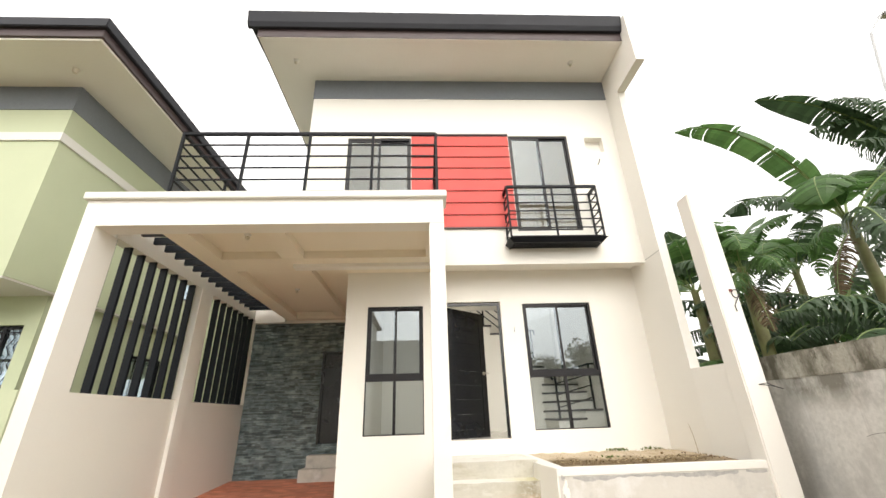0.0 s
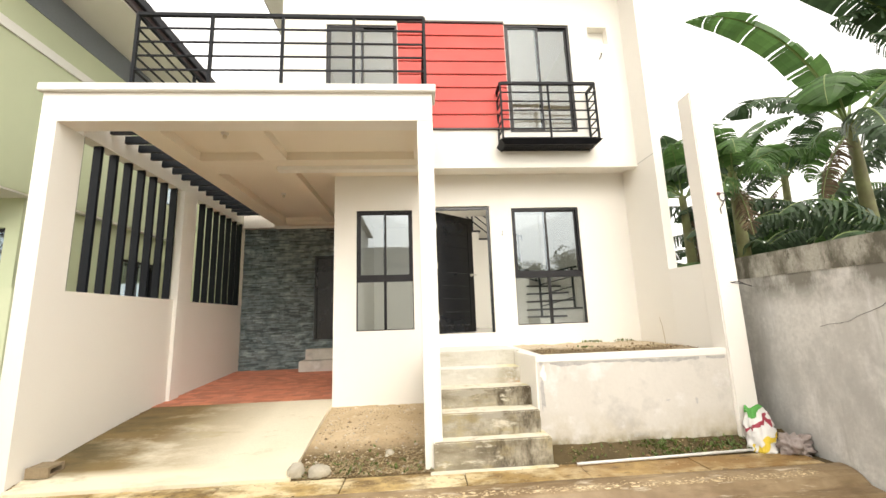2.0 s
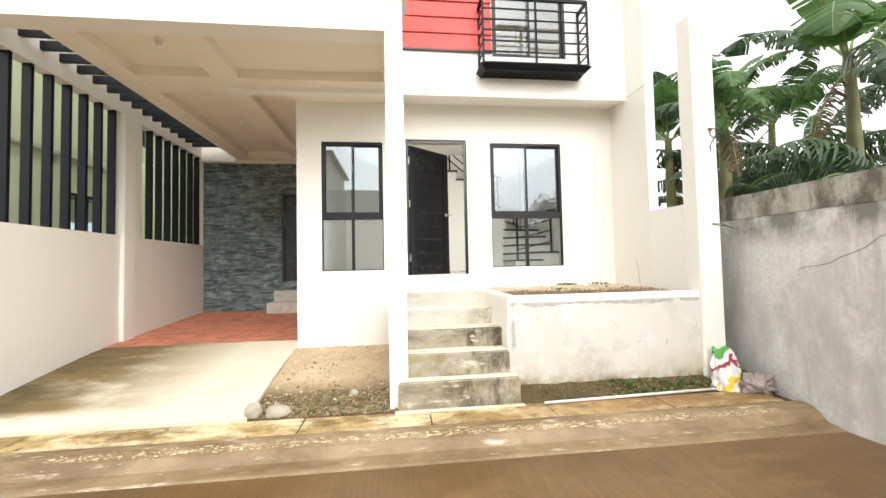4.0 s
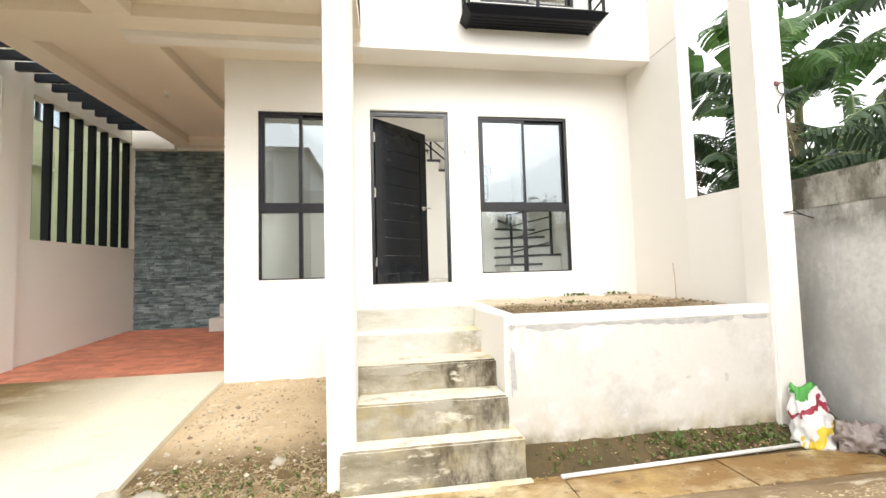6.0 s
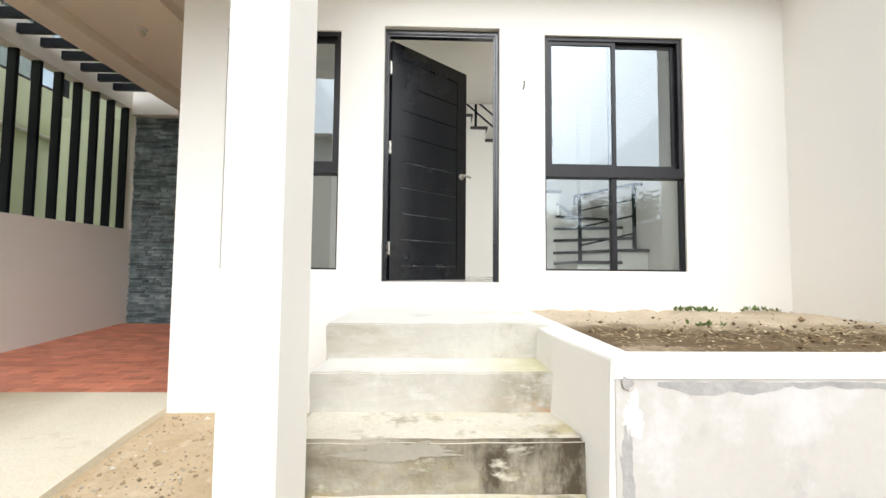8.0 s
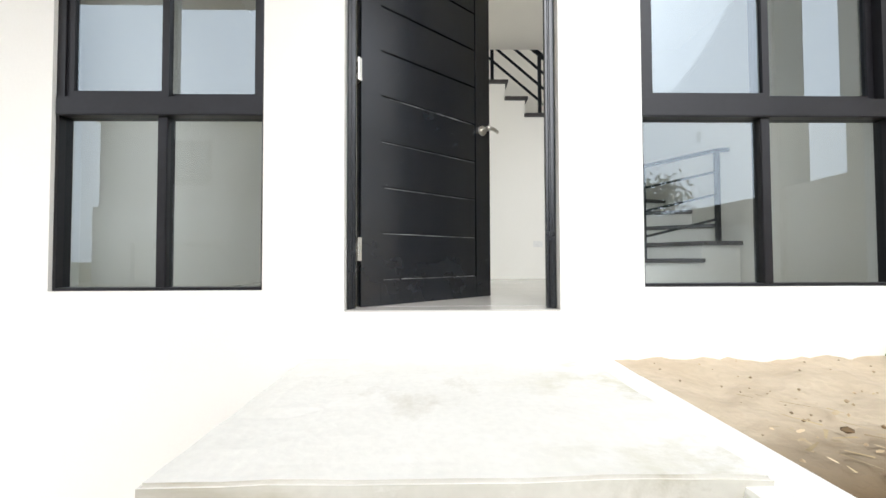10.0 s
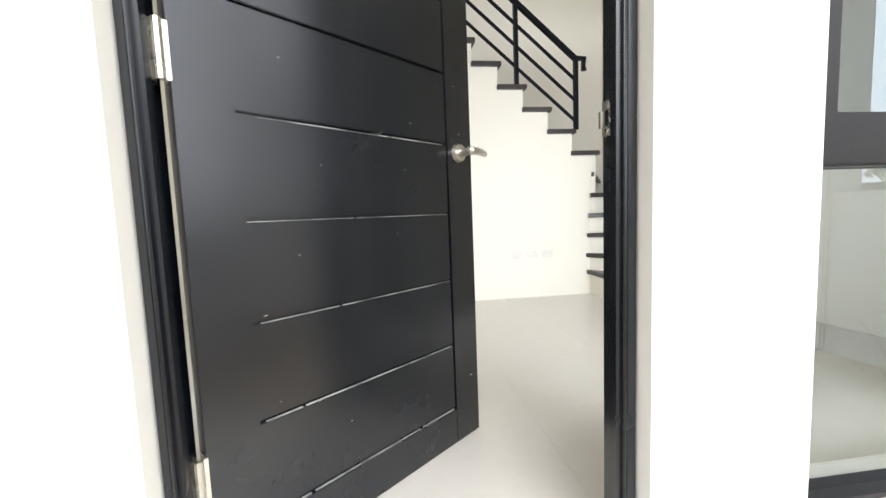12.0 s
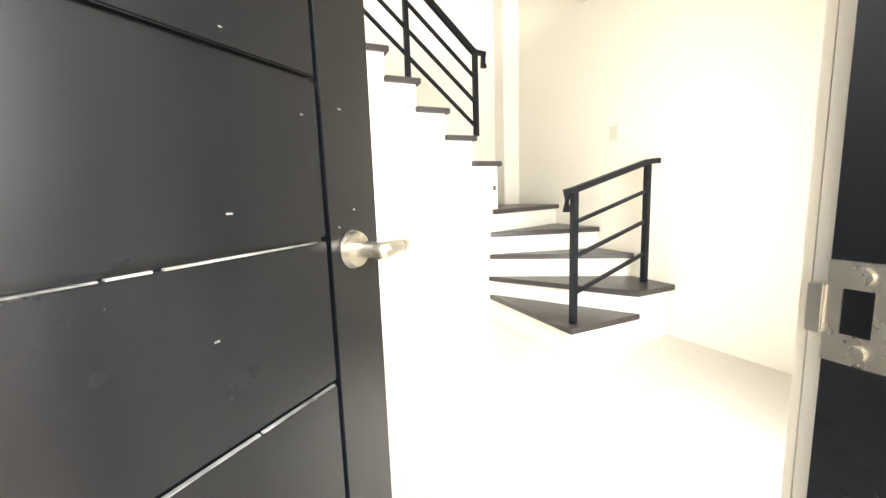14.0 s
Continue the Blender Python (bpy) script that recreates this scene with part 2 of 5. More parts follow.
add_stains(M_CONC, (0.44, 0.425, 0.395), 2.8, 0.58, 0.72, (1.0, 2.4, 0.25))
add_stains(M_CONC, (0.13, 0.12, 0.10), 7.0, 0.66, 0.72, (1.0, 2.0, 0.12))
add_stains(M_CONC, (0.21, 0.20, 0.17), 1.9, 0.40, 0.58, (1.0, 1.3, 0.6), (2, 1.62, 1.86))
add_stains(M_CONC, (0.47, 0.46, 0.435), 2.0, 0.44, 0.62, (1.0, 1.3, 0.7), (2, 1.45, 1.15))
M_CAPWALL = mat("mossy_wall_band", (0.34, 0.325, 0.275), (0.50, 0.48, 0.42), rough=0.9, scale=2.2, bump=0.5, grit=0.12)
add_stains(M_CAPWALL, (0.13, 0.12, 0.09), 2.2, 0.42, 0.60, (1.0, 1.5, 0.7))
add_stains(M_CAPWALL, (0.09, 0.085, 0.06), 6.0, 0.54, 0.66, (1.0, 1.8, 0.6))
M_PAVE = mat("mossy_pavement", (0.56, 0.41, 0.18), (0.37, 0.245, 0.085), rough=0.55, scale=2.4, fine=45, bump=0.3, contrast=1.3, obj=0.12)
add_stains(M_PAVE, (0.19, 0.12, 0.045), 2.2, 0.46, 0.60, (0.8, 1.4, 1))
add_stains(M_PAVE, (0.74, 0.63, 0.40), 2.2, 0.48, 0.60, (0.7, 1.2, 1))
add_stains(M_PAVE, (0.25, 0.14, 0.045), 1.3, 0.34, 0.54, (0.8, 1.3, 1), (0, 0.8, 3.2))
add_stains(M_PAVE, (0.12, 0.075, 0.03), 9.0, 0.58, 0.66, (0.8, 1.3, 1))
M_KERB = mat("wet_kerb_concrete", (0.33, 0.24, 0.14), (0.19, 0.125, 0.06), rough=0.5, scale=2.5, fine=40, bump=0.35, contrast=1.4)
add_stains(M_KERB, (0.15, 0.095, 0.045), 2.4, 0.50, 0.66, (0.45, 2.5, 2.5))
add_stains(M_KERB, (0.60, 0.52, 0.40), 4.2, 0.58, 0.68, (0.4, 2.0, 2.0))
M_FLAKE = mat("flaking_white_paint", (0.66, 0.60, 0.48), rough=0.8, scale=12)
M_ROAD = mat("wet_brown_road_concrete", (0.175, 0.100, 0.035), (0.108, 0.061, 0.020), rough=0.46, scale=0.9, fine=55, bump=0.2, contrast=1.2)
def broom(m, angle):
    """Fine parallel broom lines across a concrete surface."""
    n, l = m.node_tree.nodes, m.node_tree.links
    p = n["Principled BSDF"]
    co = n.new("ShaderNodeNewGeometry")
    mp = n.new("ShaderNodeMapping")
    mp.inputs["Rotation"].default_value = (0, 0, radians(angle))
    mp.inputs["Scale"].default_value = (38, 0.7, 1)
    w = n.new("ShaderNodeTexNoise")
    w.inputs["Scale"].default_value, w.inputs["Detail"].default_value, w.inputs["Roughness"].default_value = 1.0, 4.0, 0.6
    l.new(co.outputs["Position"], mp.inputs["Vector"])
    l.new(mp.outputs["Vector"], w.inputs["Vector"])
    b = n.new("ShaderNodeBump")
    b.inputs["Strength"].default_value, b.inputs["Distance"].default_value = 0.18, 0.01
    l.new(w.outputs["Fac"], b.inputs["Height"])
    l.new(p.inputs["Normal"].links[0].from_socket, b.inputs["Normal"])
    l.new(b.outputs["Normal"], p.inputs["Normal"])
    old = p.inputs["Base Color"].links[0].from_socket
    r = n.new("ShaderNodeMapRange")
    r.inputs["From Min"].default_value, r.inputs["From Max"].default_value = 0.3, 0.7
    r.inputs["To Min"].default_value, r.inputs["To Max"].default_value = 0.84, 1.14
    l.new(w.outputs["Fac"], r.inputs["Value"])
    mx = n.new("ShaderNodeMix")
    mx.data_type, mx.blend_type = "RGBA", "MULTIPLY"
    mx.inputs[0].default_value = 1.0
    l.new(old, mx.inputs[6])
    l.new(r.outputs["Result"], mx.inputs[7])
    l.new(mx.outputs[2], p.inputs["Base Color"])


broom(M_ROAD, 0)
add_stains(M_ROAD, (0.25, 0.155, 0.065), 1.3, 0.56, 0.74, (0.6, 1.6, 1))
M_DIRT = mat("dry_dirt", (0.60, 0.475, 0.31), (0.46, 0.34, 0.20), rough=0.95, scale=2.2, fine=28, bump=0.9)
add_stains(M_DIRT, (0.13, 0.085, 0.035), 2.6, 0.24, 0.46, (1, 1, 1), (1, -1.2, -1.62))
add_stains(M_DIRT, (0.68, 0.58, 0.42), 3.3, 0.56, 0.70, (1, 1, 1), (1, -1.5, -0.9))
M_SOIL = mat("planter_soil", (0.60, 0.50, 0.365), (0.50, 0.40, 0.275), rough=0.95, scale=3.5, fine=26, bump=0.9)
add_stains(M_SOIL, (0.14, 0.092, 0.042), 1.5, 0.30, 0.48, (0.8, 1.2, 1), (1, -0.65, -1.0))
M_DAMP = mat("damp_weedy_soil", (0.11, 0.076, 0.03), (0.06, 0.042, 0.017), rough=0.9, scale=4, fine=26, bump=0.9)
M_GROUND = mat("far_ground", (0.12, 0.13, 0.06), (0.20, 0.16, 0.09), rough=0.95, scale=0.3, fine=8, bump=0.4)
M_STRAW = mat("dry_straw", (0.52, 0.42, 0.25), (0.33, 0.24, 0.12), rough=0.9, scale=6, island=0.3)
M_FLAKE = mat("pale_leaf_flake", (0.66, 0.55, 0.37), (0.40, 0.29, 0.16), rough=0.85, scale=6, island=0.35)
M_PEBBLE = mat("pebbles", (0.45, 0.345, 0.22), (0.32, 0.24, 0.145), rough=0.9, scale=9, island=0.4)
M_CLOD = mat("dark_earth_clod", (0.22, 0.145, 0.07), (0.13, 0.085, 0.04), rough=0.95, scale=9, bump=0.5, island=0.4)
M_CHIP = mat("pale_stone_chip", (0.62, 0.55, 0.44), (0.45, 0.39, 0.30), rough=0.9, scale=9, island=0.35)
M_ROCK = mat("pale_rock", (0.50, 0.45, 0.35), (0.36, 0.33, 0.27), rough=0.9, scale=8, bump=0.6)
M_BLOCK = mat("hollow_block_concrete", (0.32, 0.25, 0.16), (0.24, 0.18, 0.11), rough=0.95, scale=9, bump=0.7)
M_PVC = mat("white_pvc", (0.78, 0.77, 0.74), rough=0.4, scale=6)
M_GREEN = mat("lime_green_wall_paint", (0.56, 0.605, 0.415), (0.52, 0.57, 0.385), rough=0.75, scale=0.8, fine=80, bump=0.06, grit=0.012)
M_WHITE = mat("white_trim_paint", (0.80, 0.79, 0.75), (0.76, 0.74, 0.69), rough=0.7, scale=1.0, grit=0.012)
M_STEM = mat("banana_stem", (0.20, 0.22, 0.08), (0.13, 0.11, 0.05), rough=0.6, scale=5, fine=40, bump=0.3)
M_LEAF = leaf_mat("banana_leaf", (0.07, 0.15, 0.045), (0.11, 0.21, 0.06), 0.42)
M_LEAFD = leaf_mat("dark_torn_leaf", (0.04, 0.075, 0.036), (0.06, 0.105, 0.045), 0.25)
M_DEADLEAF = leaf_mat("dead_banana_leaf", (0.16, 0.11, 0.06), (0.10, 0.07, 0.04), 0.2, 0.8)
M_RIB = mat("leaf_midrib", (0.20, 0.27, 0.09), (0.15, 0.2, 0.06), rough=0.5, scale=5)
M_TREE = leaf_mat("tree_leaves", (0.035, 0.06, 0.02), (0.05, 0.085, 0.03), 0.25)
M_BARK = mat("bark", (0.12, 0.09, 0.06), rough=0.9, scale=6, bump=0.6)
M_GRASS = leaf_mat("weeds", (0.10, 0.17, 0.035), (0.16, 0.2, 0.05), 0.3)
M_SWITCH = mat("ivory_plastic", (0.74, 0.70, 0.58), rough=0.4, scale=8)
M_SOCKET = mat("white_plastic", (0.84, 0.81, 0.74), rough=0.45, scale=8)
M_GLASS = glass_mat("window_glass", (0.72, 0.765, 0.79), 0.10)
M_GLASS_TOP = glass_mat("tinted_sash_glass", (0.43, 0.465, 0.495), 0.14)
M_GLASS_UP = glass_mat("tinted_upper_glass", (0.68, 0.65, 0.58), 0.03)
M_CLEAR = glass_mat("window_glass_edge", (0.97, 0.98, 0.975), 0.0)
M_CLEAR.node_tree.nodes["Math.001"].inputs[1].default_value = 0.0
M_CLEAR.node_tree.nodes["Math"].inputs[1].default_value = 0.0
M_WIRE = mat("black_cable", (0.03, 0.028, 0.028), rough=0.5, scale=10)
M_REDTAPE = mat("red_tape", (0.22, 0.05, 0.045), rough=0.5, scale=10)

# ---- builders ----
def box(bm, x0, x1, y0, y1, z0, z1, bevel=0.0):
    v = [bm.verts.new((x, y, z)) for z in (z0, z1) for y in (y0, y1) for x in (x0, x1)]
    fs = [bm.faces.new([v[i] for i in q]) for q in ((0, 2, 3, 1), (4, 5, 7, 6), (0, 1, 5, 4), (2, 6, 7, 3), (0, 4, 6, 2), (1, 3, 7, 5))]
    if bevel:
        es = {e for f in fs for e in f.edges}
        bmesh.ops.bevel(bm, geom=list(es), offset=bevel, segments=2, affect="EDGES")
    return v


def prism(bm, pts, z0, z1):
    """A prism over a polygon in plan, counter-clockwise."""
    lo = [bm.verts.new((x, y, z0)) for x, y in pts]
    hi = [bm.verts.new((x, y, z1)) for x, y in pts]
    bm.faces.new(lo[::-1])
    bm.faces.new(hi)
    k = len(pts)
    for i in range(k):
        bm.faces.new((lo[i], lo[(i + 1) % k], hi[(i + 1) % k], hi[i]))


def profile_x(bm, pts, x0, x1):
    """A section of (y, z) points drawn out from x0 to x1."""
    a = [bm.verts.new((x0, y, z)) for y, z in pts]
    b = [bm.verts.new((x1, y, z)) for y, z in pts]
    k = len(pts)
    bm.faces.new(a)
    bm.faces.new(b[::-1])
    for i in range(k):
        bm.faces.new((a[i], b[i], b[(i + 1) % k], a[(i + 1) % k]))


def tube(bm, pts, r, sides=8, r1=None, square=False):
    """A bar or cable through points; square bars have four sides."""
    pts = [Vector(p) for p in pts]
    sides = 4 if square else sides
    rings, k = [], len(pts)
    for i, p in enumerate(pts):
        d = (pts[min(i + 1, k - 1)] - pts[max(i - 1, 0)]).normalized()
        up = Vector((0, 0, 1)) if abs(d.z) < 0.9 else Vector((0, 1, 0))
        s = d.cross(up).normalized()
        u = s.cross(d)
        rad = r + ((r1 if r1 is not None else r) - r) * i / max(1, k - 1)
        if square:
            rad *= 1.414
        off = math.pi / 4 if square else 0
        rings.append([bm.verts.new(p + rad * (math.cos(a) * s + math.sin(a) * u)) for a in (off + 2 * math.pi * j / sides for j in range(sides))])
    for a, b in zip(rings, rings[1:]):
        for j in range(sides):
            bm.faces.new((a[j], a[(j + 1) % sides], b[(j + 1) % sides], b[j]))
    bm.faces.new(rings[0][::-1])
    bm.faces.new(rings[-1])


def holed(bm, axis, t0, t1, u0, u1, v0, v1, holes):
    """A wall from t0 to t1 thick with rectangular holes (u0, u1, v0, v1) through it; axis names its normal."""
    us = sorted({u0, u1, *[h[0] for h in holes], *[h[1] for h in holes]})
    vs = sorted({v0, v1, *[h[2] for h in holes], *[h[3] for h in holes]})
    us, vs = [u for u in us if u0 <= u <= u1], [v for v in vs if v0 <= v <= v1]
    cache = {}

    def vert(t, u, v):
        key = (t, u, v)
        if key not in cache:
            cache[key] = bm.verts.new((u, t, v) if axis == "y" else (t, u, v))
        return cache[key]

    def solid(i, j):
        if not (0 <= i < len(us) - 1 and 0 <= j < len(vs) - 1):
            return False
        cu, cv = (us[i] + us[i + 1]) / 2, (vs[j] + vs[j + 1]) / 2
        return not any(h[0] < cu < h[1] and h[2] < cv < h[3] for h in holes)

    for i in range(len(us) - 1):
        for j in range(len(vs) - 1):
            if not solid(i, j):
                continue
            a, b, c, d = us[i], us[i + 1], vs[j], vs[j + 1]
            bm.faces.new([vert(t0, *q) for q in ((a, c), (b, c), (b, d), (a, d))])
            bm.faces.new([vert(t1, *q) for q in ((a, c), (a, d), (b, d), (b, c))])
            for di, dj, p, q in ((-1, 0, (a, c), (a, d)), (1, 0, (b, d), (b, c)), (0, -1, (b, c), (a, c)), (0, 1, (a, d), (b, d))):
                if not solid(i + di, j + dj):
                    bm.faces.new((vert(t0, *p), vert(t0, *q), vert(t1, *q), vert(t1, *p)))
    bmesh.ops.recalc_face_normals(bm, faces=bm.faces)


def finish(name, bm, material, smooth=False):
    me = bpy.data.meshes.new(name)
    bm.normal_update()
    bm.to_mesh(me)
    bm.free()
    me.materials.append(material)
    if smooth:
        me.shade_smooth()
    return new(name, me)


def part(name, bm, material, parent, label="", smooth=False):
    """One mesh under a thing or a part; its points are given in the world."""
    o = finish(name, bm, material, smooth)
    o.parent = parent
    base = Matrix.Identity(4)
    p = parent
    while p:
        base = p.matrix_basis @ base
        p = p.parent
    o.data.transform(base.inverted())
    if label:
        o["label"] = label
    return o


def base_at(name, x, y, z, label="", category="", group="", kind=""):
    o = new(name)
    o.empty_display_size = 0.1
    o.matrix_basis = Matrix.Translation((x, y, z))
    return tagged(o, label, category, group, kind)


def structure(name, bm, material, label, category, smooth=False):
    return tagged(finish(name, bm, material, smooth), label, category, kind="structure")


def B(*boxes, bevel=0.0):
    bm = bmesh.new()
    for q in boxes:
        box(bm, *q, bevel=bevel)
    return bm


def bar(*pts, r=0.01, square=True, sides=8):
    bm = bmesh.new()
    tube(bm, pts, r, square=square, sides=sides)
    return bm

# ---- ground, road, pavement ----
bm = bmesh.new()
bmesh.ops.create_grid(bm, x_segments=8, y_segments=8, size=600, matrix=Matrix.Translation((0, 0, -0.24)))
structure("ground", bm, M_GROUND, "grassy earth ground reaching to the horizon", "ground")
structure("road", B((-60, 5.03, -8.6, -2.78, -0.3, -0.15)), M_ROAD, "wet brown broomed concrete street", "road")
KERB = [(-2.4, -0.3), (-2.4, 0.0), (-2.46, 0.0), (-2.53, -0.012), (-2.6, -0.045), (-2.65, -0.09), (-2.68, -0.115), (-2.82, -0.135), (-2.84, -0.15), (-2.84, -0.3)]
bm = bmesh.new()
profile_x(bm, KERB, -40, 5.0)
bmesh.ops.recalc_face_normals(bm, faces=bm.faces)
kerb = structure("kerb", bm, M_KERB, "rounded wet concrete kerb with flaking white paint", "kerb")

def flakes(count, x0, x1, seed):
    rnd = random.Random(seed)
    bm = bmesh.new()
    for _ in range(count):
        x = rnd.uniform(x0, x1)
        if noise.noise((x * 1.1, seed, 0)) < -0.42:
            continue
        u = min(0.95, max(0.0, rnd.gauss(0.40 + 0.16 * noise.noise((x * 0.7, 9, 0)), 0.14)))
        y = -2.50 - 0.14 * u
        z = -0.005 - 0.075 * u ** 1.4 + 0.004
        big = 2.2 if rnd.random() < 0.10 else 1.0
        s, t = big * rnd.uniform(0.003, 0.021), big * rnd.uniform(0.0012, 0.005)
        k = 9
        vs = []
        for i in range(k):
            a = 2 * math.pi * i / k
            r = rnd.uniform(0.35, 1.25)
            dy = t * r * math.sin(a)
            vs.append(bm.verts.new((x + s * r * math.cos(a), y + dy, z + dy * 0.62)))
        bm.faces.new(vs)
    return bm


tagged(part("paint_flakes", flakes(1900, -5, 4.6, 3), M_FLAKE, kerb, "flakes of old white paint"), kind="stuff")

bm = B((-40, 5.0, -2.4, -2.0, -0.3, -0.02))
pavement = structure("pavement", bm, M_DAMP, "narrow mossy concrete pavement of separate slabs", "pavement")

# ---- driveway, dirt and carport floor ----
DRIVE = [(-2.02, -0.2), (-2.02, 0.035), (-1.73, 0.10), (-1.18, 0.2), (-0.4, 0.315), (0.28, 0.385), (0.28, -0.2)]
bm = bmesh.new()
profile_x(bm, DRIVE, -3.53, -0.70)
bmesh.ops.recalc_face_normals(bm, faces=bm.faces)
add_stains(M_DRIVE, (0.20, 0.135, 0.05), 0.9, 0.26, 0.46, (0.7, 1.4, 1), (0, -1.45, -2.75))
add_stains(M_DRIVE, (0.10, 0.075, 0.03), 1.6, 0.40, 0.60, (0.5, 1.5, 1), (0, -2.3, -3.3))
add_stains(M_DRIVE, (0.42, 0.35, 0.20), 2.1, 0.58, 0.74, (0.6, 1.6, 1))
add_stains(M_DRIVE, (0.74, 0.66, 0.49), 1.4, 0.28, 0.44, (0.5, 1.2, 1), (1, -1.66, -1.82))
structure("driveway", bm, M_DRIVE, "sloping concrete driveway with dark mossy stains", "driveway")
bm = bmesh.new()
profile_x(bm, [(0.28, 0.0), (0.28, 0.372), (3.44, 0.54), (3.44, 0.0)], -3.70, -0.70)
bmesh.ops.recalc_face_normals(bm, faces=bm.faces)
carport_floor = structure("floor_carport", bm, M_JOINT, "carport floor laid with terracotta pavers", "floor")

def dirt_patch(name, x0, x1, y0, y1, height, material, label, nx=40, ny=40, amp=0.02, seed=1):
    bm = bmesh.new()
    rows = []
    for j in range(ny + 1):
        row = []
        for i in range(nx + 1):
            x, y = x0 + (x1 - x0) * i / nx, y0 + (y1 - y0) * j / ny
            edge = min(1.0, 8 * min(i, nx - i) / nx)
            z = height(x, y) + amp * noise.fractal((x * 4, y * 4, seed), 0.8, 2.1, 5) * (0.4 + 0.6 * edge)
            row.append(bm.verts.new((x, y, z)))
        rows.append(row)
    for j in range(ny):
        for i in range(nx):
            bm.faces.new((rows[j][i], rows[j][i + 1], rows[j + 1][i + 1], rows[j + 1][i]))
    return structure(name, bm, material, label, "ground", smooth=True)


def dirt_z(x, y):
    return 0.0 + 0.31 * max(0.0, min(1.0, (y + 2.0) / 2.0)) ** 0.8

dirt_patch("ground_dirt", -0.70, 0.84, -2.03, 0.03, dirt_z, M_DIRT, "bare dirt patch with pebbles beside the driveway")
dirt_patch("ground_strip", 2.06, 5.02, -2.03, -1.74, lambda x, y: -0.005 + 0.68 * max(0, y + 1.98), M_DAMP, "narrow strip of damp weedy soil below the planter", 90, 14, 0.02, 5)

# ---- front walls of the house ----
DOOR = (0.965, 1.935, 1.35, 3.505)
W1 = (-0.333, 0.603, 1.45, 3.452)
W2 = (2.318, 3.508, 1.457, 3.46)
bm = bmesh.new()
holed(bm, "y", 0.0, 0.15, -0.70, 4.39, -0.2, 4.072, [DOOR, W1, W2])
structure("wall_front", bm, M_CREAM, "cream painted ground-floor front wall", "wall")
structure("wall_bay_side", B((-0.70, -0.51, 0.15, 3.44, 0.0, 4.25)), M_CREAM, "cream side wall of the house facing the carport", "wall")
UW = (2.275, 3.43, 4.62, 6.65)
SL = (-0.77, 0.412, 4.5, 6.60)
AC = (3.77, 4.12, 6.28, 6.61)
bm = bmesh.new()
holed(bm, "y", -0.5, -0.35, -1.5, 4.39, 4.002, 8.03, [UW, SL, AC])
structure("wall_upper_front", bm, M_CREAM, "cream upper-floor front wall above the overhang", "wall")
structure("wall_upper_side", B((-1.5, -1.35, -0.35, 7.0, 4.3, 8.03)), M_CREAM, "cream upper-floor side wall", "wall")
structure("ceiling_overhang", B((0.9, 4.39, -0.35, 0.0, 4.072, 4.2)), M_CREAM, "cream underside of the upper-floor overhang", "ceiling")
structure("trim_band", B((-1.502, 4.39, -0.512, -0.5, 7.56, 8.03), (-1.512, -1.5, -0.512, 7.0, 7.56, 8.03)), M_GREYBAND, "blue-grey painted band below the eaves", "trim")
structure("ac_recess", B((AC[0], AC[1], -0.36, -0.35, AC[2], AC[3])), M_CREAM, "back of the small recess for an air conditioner", "recess")
structure("trim_wing_joint", B((4.387, 4.392, -0.95, -0.5, 4.036, 4.045)), M_MORTAR, "thin dark joint across the party wall", "trim")
# wing wall with its projecting head
bm = B((4.39, 4.53, -0.95, 8.0, -0.2, 8.2))
structure("wall_wing", bm, M_CREAM, "cream party wall standing proud of the front", "wall")
bm = bmesh.new()
a = [(-0.95, 7.33), (-1.72, 7.33), (-1.72, 7.9), (-1.72, 8.45), (-0.95, 8.6), (7.5, 9.2), (7.5, 8.2), (-0.95, 8.2)]
profile_x(bm, a, 4.37, 4.53)
bmesh.ops.recalc_face_normals(bm, faces=bm.faces)
structure("wall_wing_head", bm, M_CREAM, "cream projecting parapet end beside the roof", "wall")
bm = bmesh.new()
prism(bm, [(4.39, -0.95), (4.465, -1.56), (4.56, -1.56), (4.53, -0.95)], -0.2, 2.215)
bmesh.ops.recalc_face_normals(bm, faces=bm.faces)
structure("wall_boundary", bm, M_CREAM, "low cream boundary wall joining the house to the post", "wall")

# roof and soffit
structure("ceiling_soffit", B((-2.27, 4.37, -1.49, 0.4, 8.03, 8.05), (-2.27, -1.35, 0.4, 7.5, 8.03, 8.05)), M_SOFFIT, "cream painted eaves soffit", "ceiling")
bm = bmesh.new()
profile_x(bm, [(-1.5, 8.04), (-1.5, 8.34), (7.5, 8.99), (7.5, 8.04)], -2.29, 4.37)
bmesh.ops.recalc_face_normals(bm, faces=bm.faces)
roof = structure("roof", bm, M_FASCIA, "low single-pitch roof with dark brown fascia", "roof")
bm = bmesh.new()
profile_x(bm, [(-1.60, 8.30), (-1.64, 8.52), (-1.62, 8.535), (-1.5, 8.50), (7.5, 9.15), (7.5, 8.99), (-1.5, 8.34), (-1.503, 8.22), (-1.56, 8.22)], -2.46, 4.368)
bmesh.ops.recalc_face_normals(bm, faces=bm.faces)
part("gutter", bm, M_ROOF, roof, "dark grey metal roof edge")
